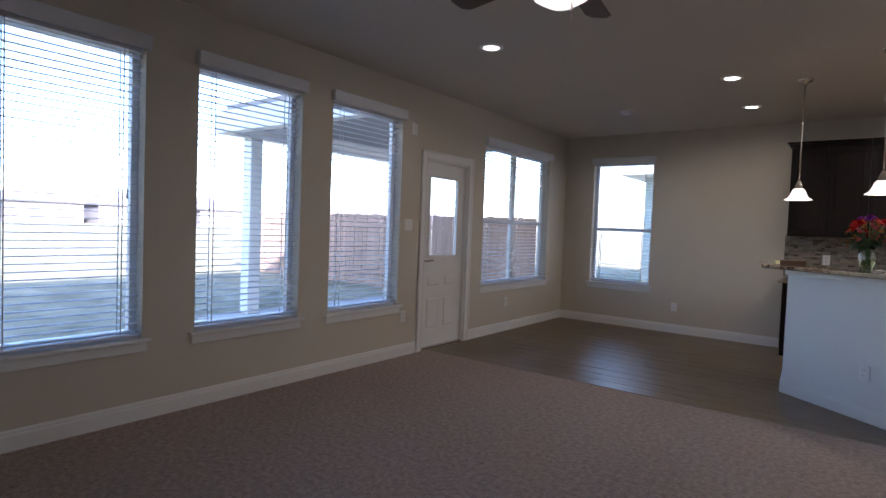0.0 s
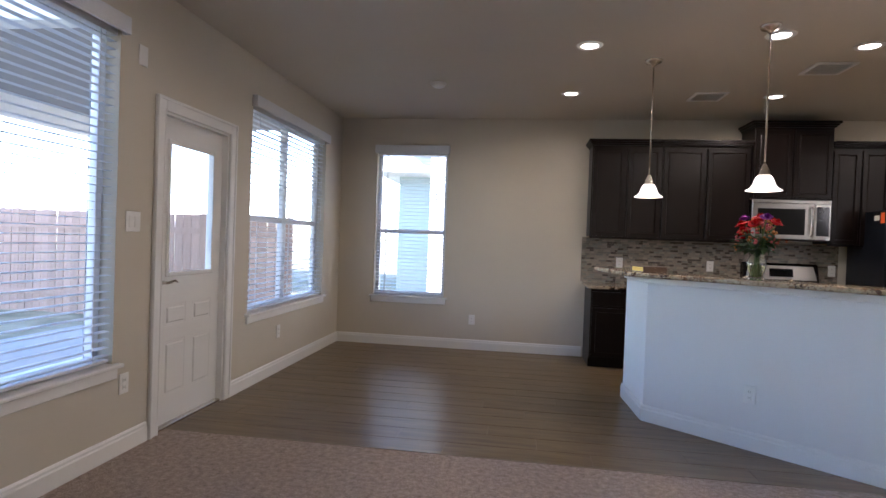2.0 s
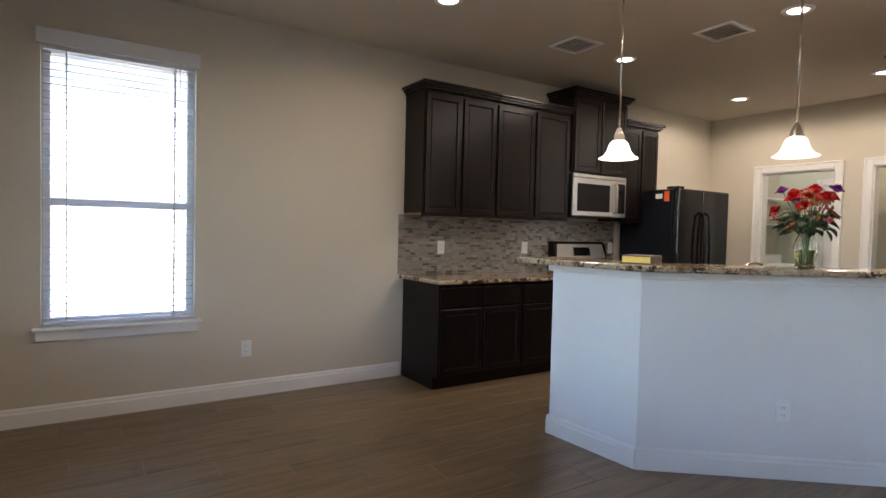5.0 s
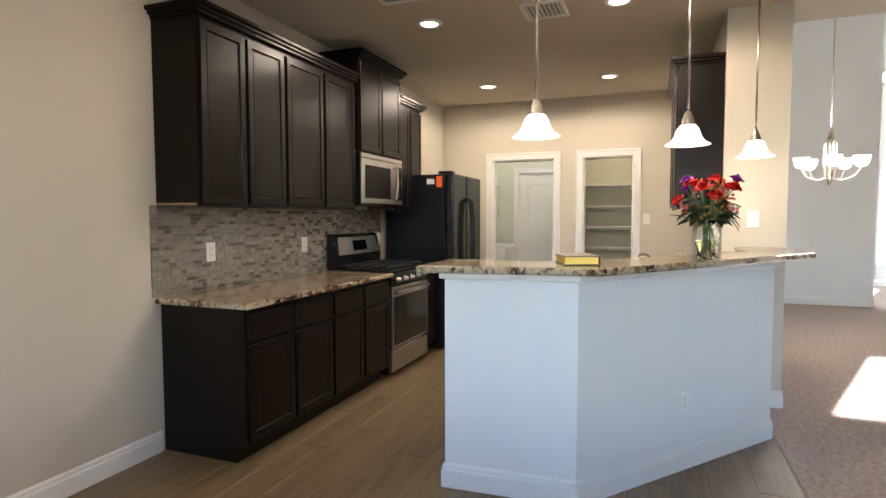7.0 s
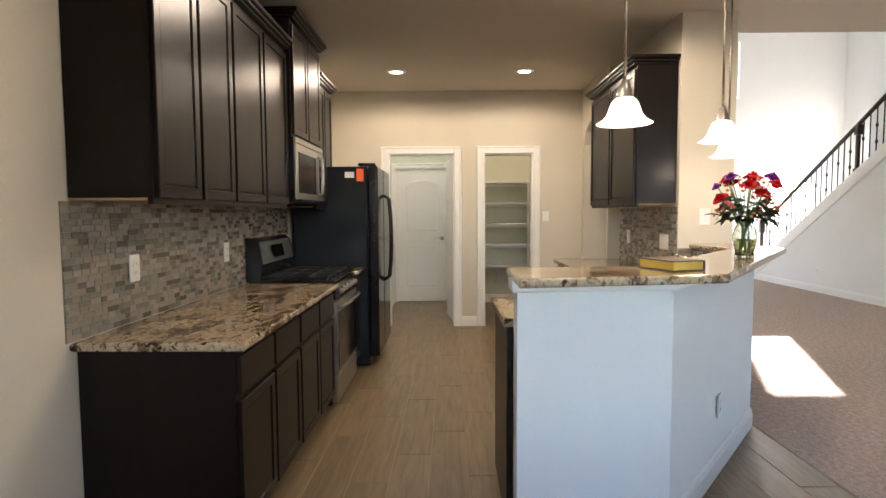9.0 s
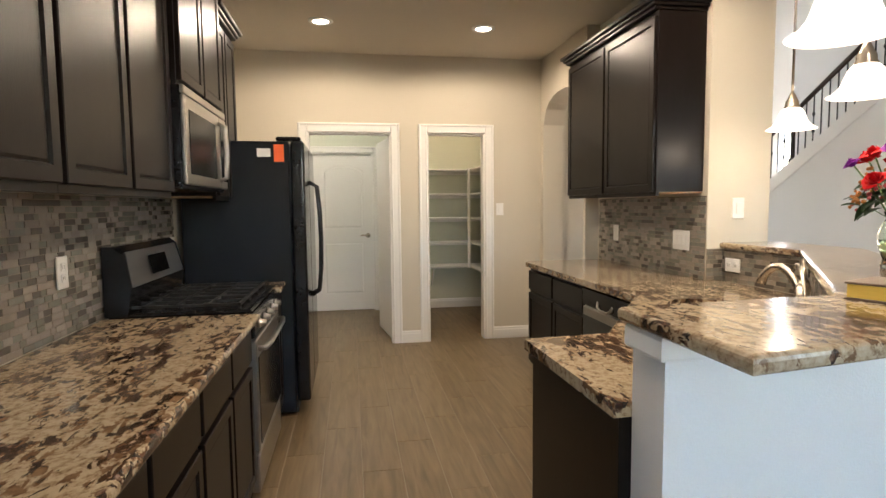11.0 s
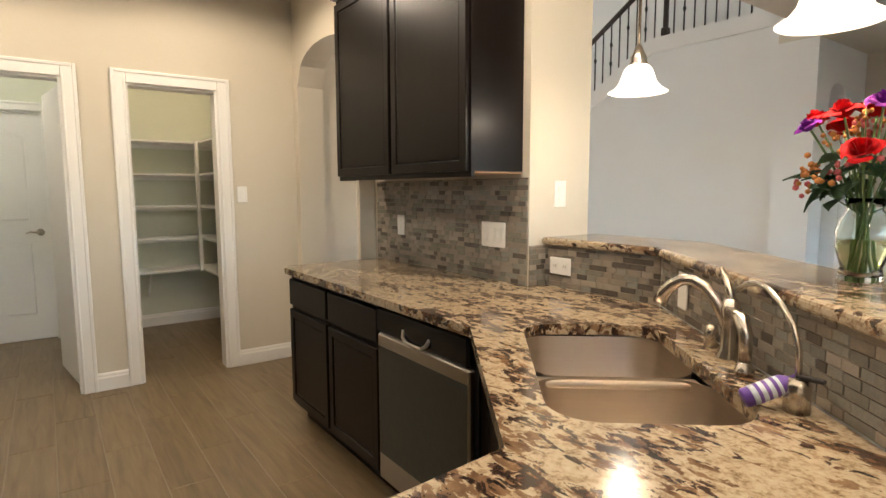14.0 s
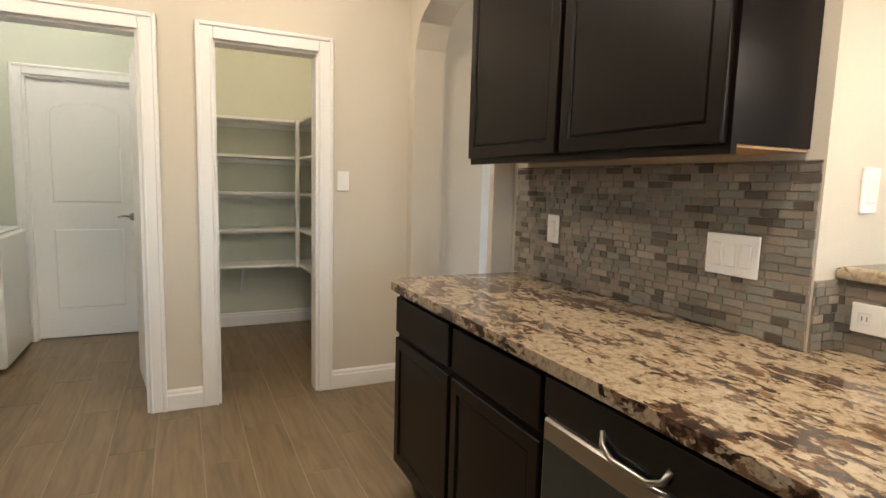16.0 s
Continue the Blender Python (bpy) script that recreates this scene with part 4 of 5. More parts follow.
part("sticker", boxes((2.6435, 2.6448, 7.37, 7.43, 1.61, 1.715)), ORANGE, fr, "orange paper sticker")
part("sticker", boxes((2.6435, 2.6448, 7.45, 7.53, 1.64, 1.69)), PLASTIC, fr, "white paper label")

fr.location.x += 0.045
dw = thing("dishwasher", (1.79, 5.3, 0), "stainless dishwasher with black control strip", "dishwasher")
part("body", boxes((1.475, 2.105, RY + 0.02, 5.58, 0.10, CR - 0.036)), BLACKM, dw)
part("toe_panel", boxes((1.48, 2.10, 5.48, 5.51, 0.0, 0.10)), BLACKM, dw)
part("door", boxes((1.49, 2.095, 5.58, 5.608, 0.115, CR - 0.155), bevel=0.006), STEEL, dw)
# dark reflection of the room in the steel door, painted as a thin sheet
DOOR_REFLECT = mat("painted_dark_reflection", (0.035, 0.042, 0.042), 0.3, var=0.2, scale=2, fine=40)
part("dark_reflection_sheet", boxes((1.50, 2.085, 5.6075, 5.6095, 0.23, CR - 0.205)), DOOR_REFLECT, dw, "dark sheet standing in for the reflection in the steel door")
part("control_strip", boxes((1.49, 2.095, 5.58, 5.614, CR - 0.15, CR - 0.04), bevel=0.01), BLACKG, dw)
part("handle", tube(bmesh.new(), [(1.71, 5.612, CR - 0.10), (1.72, 5.622, CR - 0.125), (1.75, 5.626, CR - 0.14), (1.845, 5.626, CR - 0.14), (1.875, 5.622, CR - 0.125), (1.885, 5.612, CR - 0.10)], 0.007, 8), STEEL, dw)

dw.location.x += 0.09
dw.location.y += 0.025

# ---- lamps ----
SHADE = mat("alabaster_glass", (1.0, 0.86, 0.66), 0.35, var=0.02, emit=0.22)
LENS = mat("lamp_lens", (1.0, 0.87, 0.66), 0.4, var=0.0, bump=0.0, emit=1.5)


def glow(name, loc, watts, radius=0.05, color=WARM, spot=0.0):
    d = bpy.data.lights.new(name, "SPOT" if spot else "POINT")
    d.energy, d.color, d.shadow_soft_size = watts, color, radius
    if spot:
        d.spot_size, d.spot_blend = radians(spot), 0.35
    o = new(name, d)
    o.location = loc
    return o


CANS = [(-0.345, 5.60), (-0.37, 6.89), (1.50, 7.01), (3.555, 7.165), (3.565, 5.89), (1.55, 5.68), (0.88, 5.45), (-1.74, 3.82)]
first = None
for i, (x, y) in enumerate(CANS):
    if first is None:
        first = thing("downlight", (x, y, CEIL), "round recessed ceiling downlight, switched on", "downlight", "recessed downlights")
        part("trim_ring", lathe(bmesh.new(), [(0.062, -0.003), (0.066, -0.009), (0.09, -0.006), (0.095, -0.0005), (0.09, 0.0)], n=28), TRIM, first, local=True)
        part("lens", lathe(bmesh.new(), [(0.0, -0.0035), (0.063, -0.0035), (0.063, -0.001), (0.0, -0.001)], n=28), LENS, first, "glowing warm lens", local=True)
    else:
        copy_thing(first, pose(x, y, CEIL))
    glow("downlight_lamp", (x, y, CEIL - 0.03), 4.1 if x > -0.2 else 1.6, 0.06, WARM, 175)

PEND = [(0.18, 5.945), (0.75, 5.285), (1.53, 4.865)]
first = None
for x, y in PEND:
    if first is None:
        first = thing("pendant_lamp", (x, y, CEIL), "nickel pendant lamp with white bell glass shade, lit", "pendant lamp", "pendants over the bar")
        part("canopy", lathe(bmesh.new(), [(0.012, -0.05), (0.02, -0.035), (0.055, -0.022), (0.065, -0.004), (0.065, 0.0)], n=20), NICKEL, first, local=True)
        part("rod", tube(bmesh.new(), [(0, 0, -0.04), (0, 0, -0.9)], 0.006, 8), NICKEL, first, local=True)
        part("socket_cup", lathe(bmesh.new(), [(0.036, -0.965), (0.036, -0.955), (0.03, -0.945), (0.03, -0.93), (0.022, -0.915), (0.012, -0.89), (0.007, -0.885)], n=20), NICKEL, first, local=True)
        part("shade", lathe(bmesh.new(), [(0.034, -0.957), (0.050, -0.973), (0.059, -0.996), (0.067, -1.02), (0.083, -1.041), (0.109, -1.057), (0.106, -1.059), (0.080, -1.045), (0.063, -1.022), (0.054, -0.996), (0.044, -0.975), (0.03, -0.96)], n=28), SHADE, first, "white alabaster glass bell", local=True)
        part("bulb", lathe(bmesh.new(), [(0.0, -1.055), (0.02, -1.049), (0.028, -1.03), (0.02, -1.0), (0.012, -0.97)], n=14), LENS, first, local=True)
    else:
        copy_thing(first, pose(x, y, CEIL))
    glow("pendant_bulb", (x, y, CEIL - 1.09), 0.32, 0.03)

pl = thing("ceiling_lamp", (5.25, 5.8, CEIL), "small flush white glass pantry lamp", "ceiling lamp")
part("glass_bowl", lathe(bmesh.new(), [(0.0, -0.09), (0.08, -0.08), (0.13, -0.05), (0.15, -0.01), (0.15, 0.0)], n=24), SHADE, pl, local=True)
glow("pantry_bulb", (5.25, 5.8, CEIL - 0.2), 1.1, 0.1, WARM)

# laundry ceiling lamp
ll = thing("ceiling_lamp", (5.3, 7.25, CEIL), "flush white glass ceiling lamp", "ceiling lamp")
part("glass_bowl", lathe(bmesh.new(), [(0.0, -0.09), (0.08, -0.08), (0.13, -0.05), (0.15, -0.01), (0.15, 0.0)], n=24), SHADE, ll, local=True)
glow("laundry_bulb", (5.3, 7.25, CEIL - 0.2), 1.5, 0.1, (1, 0.93, 0.8))

# chandelier in the dining space
CHX, CHY = 4.5, 3.74
ch = thing("chandelier", (CHX, CHY, TOPZ), "nickel chandelier with upturned white glass shades", "chandelier")
part("canopy", lathe(bmesh.new(), [(0.02, -0.04), (0.06, -0.02), (0.065, 0.0)], n=16), NICKEL, ch, local=True)
part("chain", tube(bmesh.new(), [(0, 0, -0.03), (0, 0, 2.22 - TOPZ)], 0.006, 6), NICKEL, ch, local=True)
zc = 1.67 - TOPZ
part("column", lathe(bmesh.new(), [(0.0, zc - 0.03), (0.015, zc - 0.02), (0.028, zc + 0.02), (0.016, zc + 0.05), (0.012, zc + 0.4), (0.03, zc + 0.5), (0.03, zc + 0.53), (0.006, zc + 0.56)], n=14), NICKEL, ch, local=True)
for i in range(5):
    a = 2 * math.pi * i / 5 + 0.5
    c, s = math.cos(a), math.sin(a)
    arm = part("arm", tube(bmesh.new(), [(c * r, s * r, z) for r, z in ((0.01, zc + 0.5), (0.06, zc + 0.4), (0.06, zc + 0.2), (0.03, zc + 0.05), (0.12, zc + 0.02), (0.22, zc + 0.06), (0.27, zc + 0.15))], 0.007, 8), NICKEL, ch, local=True)
    part("shade", lathe(bmesh.new(), [(0.03, zc + 0.15), (0.05, zc + 0.16), (0.066, zc + 0.2), (0.078, zc + 0.26), (0.074, zc + 0.26), (0.06, zc + 0.2), (0.045, zc + 0.165), (0.0, zc + 0.16)], c * 0.27, s * 0.27, 18), SHADE, arm, "white glass shade", local=True)
glow("chandelier_bulbs", (CHX, CHY, 1.98), 4.0, 0.2, (1.0, 0.9, 0.76))
fl = thing("foyer_pendant", (9.3, 1.6, TOPZ), "white bowl pendant hanging high in the foyer", "pendant lamp")
part("rod", tube(bmesh.new(), [(0, 0, 0), (0, 0, 3.95 - TOPZ)], 0.008, 6), NICKEL, fl, local=True)
part("bowl", lathe(bmesh.new(), [(0.0, 3.52 - TOPZ), (0.12, 3.55 - TOPZ), (0.24, 3.66 - TOPZ), (0.28, 3.74 - TOPZ), (0.27, 3.74 - TOPZ), (0.1, 3.57 - TOPZ)], n=24), SHADE, fl, local=True)

# ceiling fan at the start
WOODB = mat("fan_blade_wood", (0.10, 0.055, 0.03), 0.45, var=0.25, stretch=(8, 1, 1))
fan = thing("ceiling_fan", (-0.44, 2.36, CEIL + 0.025), "nickel ceiling fan with brown blades and a lit glass bowl", "ceiling fan")
part("canopy", lathe(bmesh.new(), [(0.02, -0.14), (0.06, -0.11), (0.07, -0.07)], n=20), NICKEL, fan, local=True)
part("downrod", tube(bmesh.new(), [(0, 0, -0.12), (0, 0, -0.2)], 0.012, 8), NICKEL, fan, local=True)
part("motor", lathe(bmesh.new(), [(0.05, -0.36), (0.11, -0.34), (0.125, -0.28), (0.11, -0.21), (0.03, -0.19)], n=24), NICKEL, fan, local=True)
part("light_bowl", lathe(bmesh.new(), [(0.0, -0.475), (0.06, -0.465), (0.12, -0.43), (0.145, -0.38), (0.05, -0.36)], n=24), SHADE, fan, local=True)
part("pull_chain", tube(bmesh.new(), [(0.05, 0, -0.45), (0.05, 0, -0.56)], 0.004, 6), NICKEL, fan, local=True)
for i in range(5):
    bm = bmesh.new()
    prism(bm, [(0.16, -0.03), (0.24, -0.06), (0.62, -0.07), (0.66, -0.04), (0.66, 0.04), (0.62, 0.07), (0.24, 0.06), (0.16, 0.03)], -0.292, -0.284, 0.002, 1)
    bmesh.ops.rotate(bm, verts=bm.verts[:], cent=(0, 0, -0.288), matrix=Matrix.Rotation(radians(10), 3, "X"))
    bmesh.ops.rotate(bm, verts=bm.verts[:], matrix=Matrix.Rotation(radians(72 * i + 98), 3, "Z"))
    part("blade", bm, WOODB, fan, local=True)

# ---- ceiling and wall fittings ----
DUCT = mat("dark_duct", (0.30, 0.29, 0.26), 0.8)
first = None
for x, y, rz in ((0.9, 7.0, 0), (1.53, 6.17, 0)):
    if first is None:
        first = thing("ceiling_vent", (x, y, CEIL), "white louvred ceiling air vent", "air vent", "ceiling vents")
        part("frame", boxes((-0.15, 0.15, -0.15, -0.12, -0.012, 0), (-0.15, 0.15, 0.12, 0.15, -0.012, 0), (-0.15, -0.12, -0.12, 0.12, -0.012, 0), (0.12, 0.15, -0.12, 0.12, -0.012, 0), bevel=0.003), TRIM, first, local=True)
        part("backing", boxes((-0.12, 0.12, -0.12, 0.12, -0.003, -0.001)), DUCT, first, local=True)
        for k in range(8):
            bm = boxes((-0.12, 0.12, -0.012, 0.012, -0.001, 0.001))
            bmesh.ops.rotate(bm, verts=bm.verts[:], matrix=Matrix.Rotation(radians(35), 3, "X"))
            bmesh.ops.translate(bm, verts=bm.verts[:], vec=(0, -0.105 + k * 0.03, -0.008))
            part("slat", bm, TRIM, first, local=True)
    else:
        copy_thing(first, pose(x, y, CEIL, 0, 0, rz))
sd = thing("smoke_detector", (-1.6, 6.53, CEIL), "round white smoke detector", "smoke detector")
part("base", lathe(bmesh.new(), [(0.075, -0.012), (0.075, 0.0)], n=24), PLASTIC, sd, local=True)
part("cover", lathe(bmesh.new(), [(0.0, -0.04), (0.04, -0.04), (0.062, -0.028), (0.066, -0.012)], n=24), PLASTIC, sd, local=True)


def plate(m, kind, gangs=1, wide=False):
    """A wall plate; local front faces -y. kind: outlet, switch or blank."""
    w, h = (0.046 * gangs + 0.028, 0.118)
    if wide:
        w, h = h, 0.074
    nm = {"outlet": "wall_outlet", "switch": "light_switch", "blank": "wall_plate"}[kind]
    e = thing(nm, (0, 0, 0), {"outlet": "white duplex outlet plate", "switch": "white rocker switch plate", "blank": "blank white wall plate"}[kind], nm.replace("_", " "), "wall plates")
    e.matrix_basis = m
    bm = bmesh.new()
    box(bm, -w / 2, w / 2, -0.007, 0, -h / 2, h / 2, 0.003, 2)
    part("plate", bm, PLASTIC, e, local=True)
    for g in range(gangs):
        cx = (g - (gangs - 1) / 2) * 0.046
        if kind == "switch":
            part("rocker", boxes((cx - 0.016, cx + 0.016, -0.0105, -0.006, -0.033, 0.033), bevel=0.002), PLASTIC, e, local=True)
        elif kind == "outlet":
            for s in (-1, 1):
                a, b = (s * 0.027, 0) if wide else (cx, s * 0.02)
                part("socket", boxes((a - 0.015, a + 0.015, -0.009, -0.006, b - 0.015, b + 0.015), bevel=0.003), PLASTIC, e, local=True)
                part("slot", boxes((a - 0.007, a - 0.004, -0.0096, -0.0088, b - 0.006, b + 0.006), (a + 0.004, a + 0.007, -0.0096, -0.0088, b - 0.006, b + 0.006)), DUCT, e, local=True)
    return e


NW, NN, NE, NS = lambda y, z: pose(WX, y, z, 0, 0, 90), lambda x, z: pose(x, EY, z), lambda y, z: pose(DX, y, z, 0, 0, -90), lambda x, z: pose(x, RY, z, 0, 0, 180)
plate(NW(4.37, 1.33), "switch", 2)
plate(NW(4.33, 0.40), "outlet")
plate(NW(6.35, 0.38), "outlet")
plate(NW(4.42, 2.30), "blank")
plate(NN(-1.34, 0.355), "outlet")
for x in (0.33, 1.31, 2.56):
    plate(pose(x, EY - 0.012, 1.105), "outlet")
plate(NE(5.52, 1.29), "switch")
plate(pose(3.02, RY + 0.012, 1.115, 0, 0, 180), "switch")
plate(pose(2.19, RY + 0.012, 1.11, 0, 0, 180), "switch", 3)
plate(pose(COLX, 4.80, 1.30, 0, 0, -90) @ pose(0, 0, 0), "switch")
plate(pose(0.72, 5.278, 0.36, 0, 0, -39.3), "outlet")
plate(pose(7.3, 3.4, 0.4, 0, 0, -90), "outlet")
plate(pose(7.1, 0.58, 0.35, 0, 0, 180), "outlet")

# ---- bouquet, vase and book on the bar ----
VX, VY = 0.69, 5.19
VGLASS = glass_mat("vase_glass", (0.93, 0.97, 0.93), 0.02, False)
va = thing("glass_vase", (VX, VY, BT), "ribbed clear glass vase half full of water", "vase")
bm = lathe(bmesh.new(), [(0.0, 0.0), (0.043, 0.0), (0.046, 0.01), (0.040, 0.03), (0.052, 0.07), (0.056, 0.11), (0.046, 0.145), (0.034, 0.165), (0.042, 0.19), (0.039, 0.19), (0.031, 0.165), (0.043, 0.144), (0.053, 0.11), (0.049, 0.07), (0.037, 0.03), (0.03, 0.012), (0.0, 0.012)], n=32, wave=0.025, lobes=8)
part("body", bm, VGLASS, va, local=True).visible_shadow = False
WATER = glass_mat("cloudy_water", (0.80, 0.78, 0.45), 0.05, False)
part("water", lathe(bmesh.new(), [(0.0, 0.013), (0.029, 0.014), (0.036, 0.03), (0.048, 0.07), (0.051, 0.095), (0.0, 0.095)], n=24), WATER, va, local=True).visible_shadow = False
bq = thing("flower_bouquet", (VX, VY, BT + 0.004), "mixed bouquet of red, purple, pink and orange flowers with green leaves", "flowers")
GREEN = mat("leaf_green", (0.034, 0.082, 0.024), 0.5, var=0.35, scale=14, fine=80, random_tint=0.3)
STEMG = mat("stem_green", (0.10, 0.17, 0.05), 0.5, var=0.25)
PETALS = {n: mat("petal_" + n, c, 0.7, var=0.3, scale=25, fine=120, bump=0.1, spec=0.12) for n, c in (("red", (0.40, 0.003, 0.005)), ("purple", (0.15, 0.012, 0.22)), ("pink", (0.55, 0.13, 0.13)), ("orange", (0.50, 0.20, 0.06)))}


def rose(r, petals=16, seed=0):
    rnd = random.Random(seed)
    bm = bmesh.new()
    for k in range(petals):
        f = k / petals
        rr, tilt, a0 = r * (0.18 + 0.82 * f), 0.15 + 0.85 * f, k * 2.4 + rnd.uniform(-0.2, 0.2)
        grid = []
        for i in range(4):
            v = i / 3
            row = []
            for j in range(4):
                u = (j / 3 - 0.5) * (1.7 - 0.5 * f)
                out = rr * (0.25 + 0.75 * v ** 0.7) * (1 + 0.12 * math.sin(3 * u + k)) 
                z = r * (0.95 - 0.55 * f * v * v * 1.4) * v * (1 - 0.25 * abs(u)) - r * 0.35
                row.append(bm.verts.new((out * math.cos(a0 + u), out * math.sin(a0 + u), z + rnd.uniform(-0.03, 0.03) * r)))
            grid.append(row)
        for i in range(3):
            for j in range(3):
                bm.faces.new((grid[i][j], grid[i][j + 1], grid[i + 1][j + 1], grid[i + 1][j])).smooth = True
    return bm


rnd = random.Random(5)
heads = []
SPEC = [("red", 0.056, (0.0, -0.03, 0.39)), ("red", 0.05, (-0.085, 0.03, 0.35)), ("red", 0.046, (0.08, -0.07, 0.36)), ("red", 0.046, (0.03, 0.08, 0.38)), ("red", 0.045, (-0.03, 0.14, 0.29)), ("red", 0.045, (0.10, 0.03, 0.37)), ("red", 0.05, (-0.06, -0.11, 0.35)), ("red", 0.045, (-0.10, -0.03, 0.31)),
        ("purple", 0.044, (0.0, -0.125, 0.39)), ("purple", 0.04, (-0.05, 0.10, 0.39)), ("purple", 0.034, (0.09, 0.10, 0.35))]
neck = Vector((0, 0, 0.15))
stem = lambda pts, r, n: part("stem", tube(bmesh.new(), pts, r, n), STEMG, bq, local=True)
for k, (c, r, p) in enumerate(SPEC):
    p = Vector(p)
    bm = rose(r, 18, k)
    q = (p - neck).normalized().to_track_quat("Z", "Y").to_matrix().to_4x4()
    bmesh.ops.transform(bm, matrix=Matrix.Translation(p) @ q, verts=bm.verts[:])
    part("rose", bm, PETALS[c], bq, c + " bloom", local=True)
    stem([(rnd.uniform(-.02, .02), rnd.uniform(-.02, .02), 0.0), (p.x * 0.12, p.y * 0.12, 0.15), (p.x * 0.6, p.y * 0.6, 0.15 + (p.z - 0.15) * 0.6), p], 0.0028, 6)
for k in range(30):
    a, el = rnd.uniform(0, 2 * math.pi), rnd.uniform(0.2, 1.3)
    R = rnd.uniform(0.17, 0.235)
    p = Vector((math.cos(a) * math.cos(el) * R * 0.62, math.sin(a) * math.cos(el) * R * 0.62, 0.17 + math.sin(el) * R))
    c = "pink" if k % 5 < 2 else "orange"
    n = rnd.randint(4, 7)
    bm = bmesh.new()
    for j in range(n):
        o = Vector((rnd.gauss(0, 0.011), rnd.gauss(0, 0.011), rnd.gauss(0, 0.011)))
        bb = bmesh.ops.create_icosphere(bm, subdivisions=1, radius=rnd.uniform(0.005, 0.009))
        bmesh.ops.translate(bm, verts=bb["verts"], vec=p + o)
    for f in bm.faces:
        f.smooth = True
    part("blossom_sprig", bm, PETALS[c], bq, local=True)
    if k % 2:
        stem([(p.x * 0.1, p.y * 0.1, 0.15), p], 0.0016, 5)
for k in range(60):
    a, el = rnd.uniform(0, 2 * math.pi), rnd.uniform(-0.3, 0.9)
    R = rnd.uniform(0.07, 0.165)
    p = Vector((math.cos(a) * R * 0.68 * math.cos(el), math.sin(a) * R * 0.68 * math.cos(el), 0.21 + math.sin(el) * R * 0.75))
    L, wd = rnd.uniform(0.045, 0.08), rnd.uniform(0.017, 0.026)
    bm = bmesh.new()
    rows = []
    for i in range(6):
        v = i / 5
        ww = wd * math.sin(math.pi * (0.08 + 0.92 * v) ** 0.8) + 0.0008
        z = -0.35 * L * v * v
        rows.append([bm.verts.new((v * L, s * ww, z + abs(s) * 0.004)) for s in (-1, 0, 1)])
    for r0, r1 in zip(rows, rows[1:]):
        for j in (0, 1):
            bm.faces.new((r0[j], r0[j + 1], r1[j + 1], r1[j])).smooth = True
    bmesh.ops.solidify(bm, geom=bm.faces[:], thickness=0.0008)
    m = Matrix.Translation(p) @ Euler((rnd.uniform(-0.5, 0.5), rnd.uniform(-0.5, 0.7), a + rnd.uniform(-0.6, 0.6))).to_matrix().to_4x4()
    bmesh.ops.transform(bm, matrix=m, verts=bm.verts[:])
    part("leaf", bm, GREEN, bq, local=True)

GILT = mat("gilt_page_edge", (0.72, 0.50, 0.10), 0.35, 0.35, var=0.15, scale=30, fine=300, stretch=(1, 1, 30))
COVER = mat("brown_book_cover", (0.09, 0.055, 0.035), 0.5, var=0.3, scale=12)
bk = thing("book", (0.167, 5.755, BT), "thick closed book with gilt page edges and brown cover", "book", rz=201)
part("page_block", boxes((-0.093, 0.093, -0.074, 0.070, 0.006, 0.036)), GILT, bk, local=True)
part("cover", boxes((-0.098, 0.098, -0.078, 0.078, 0.0, 0.005), (-0.098, 0.098, -0.078, 0.078, 0.037, 0.042), (-0.098, 0.098, 0.071, 0.078, 0.0052, 0.0368), bevel=0.0015), COVER, bk, local=True)

# ---- pantry shelves and laundry ----
for k, z in enumerate((0.575, 0.876, 1.18, 1.48, 1.78)):
    sh = thing("pantry_shelf", (6.0, 5.6, z), "white painted corner pantry shelf", "shelf", "pantry shelves")
    part("back_board", boxes((5.90, 6.197, 5.203, 6.417, z - 0.02, z), bevel=0.002), TRIM, sh)
    part("side_board", boxes((4.47, 5.898, 5.203, 5.50, z - 0.02, z), bevel=0.002), TRIM, sh)
    part("cleat", boxes((5.905, 6.197, 6.400, 6.418, z - 0.06, z - 0.021), (6.18, 6.198, 5.21, 6.398, z - 0.06, z - 0.021)), TRIM, sh)
po = thing("shelf_post", (5.89, 5.53, 0.55), "white upright carrying the shelf corner", "post")
part("upright", boxes((5.868, 5.898, 5.502, 5.532, 0.55, 1.785), bevel=0.002), TRIM, po)
br = thing("shelf_bracket", (6.1, 5.95, 0.5), "white metal shelf bracket", "bracket")
part("bracket", tube(bmesh.new(), [(6.19, 5.95, 0.30), (6.15, 5.95, 0.33), (6.0, 5.95, 0.50), (5.94, 5.95, 0.55)], 0.008, 6), TRIM, br)
ws = thing("washing_machine", (5.77, 7.72, 0), "white top-loading washing machine", "washing machine")
part("body", boxes((5.44, 6.1, 7.44, 8.0, 0.02, 0.88), bevel=0.015), PLASTIC, ws)
part("lid", boxes((5.46, 6.08, 7.47, 7.86, 0.881, 0.905), bevel=0.01), PLASTIC, ws)
part("console", boxes((5.44, 6.1, 7.88, 8.0, 0.881, 1.03), bevel=0.02), PLASTIC, ws)
for z in (1.45, 1.8):
    sh = thing("laundry_shelf", (5.3, 7.9, z), "white wall shelf over the washer", "shelf")
    part("board", boxes((4.6, 6.15, 7.72, 8.01, z - 0.02, z), bevel=0.002), TRIM, sh)

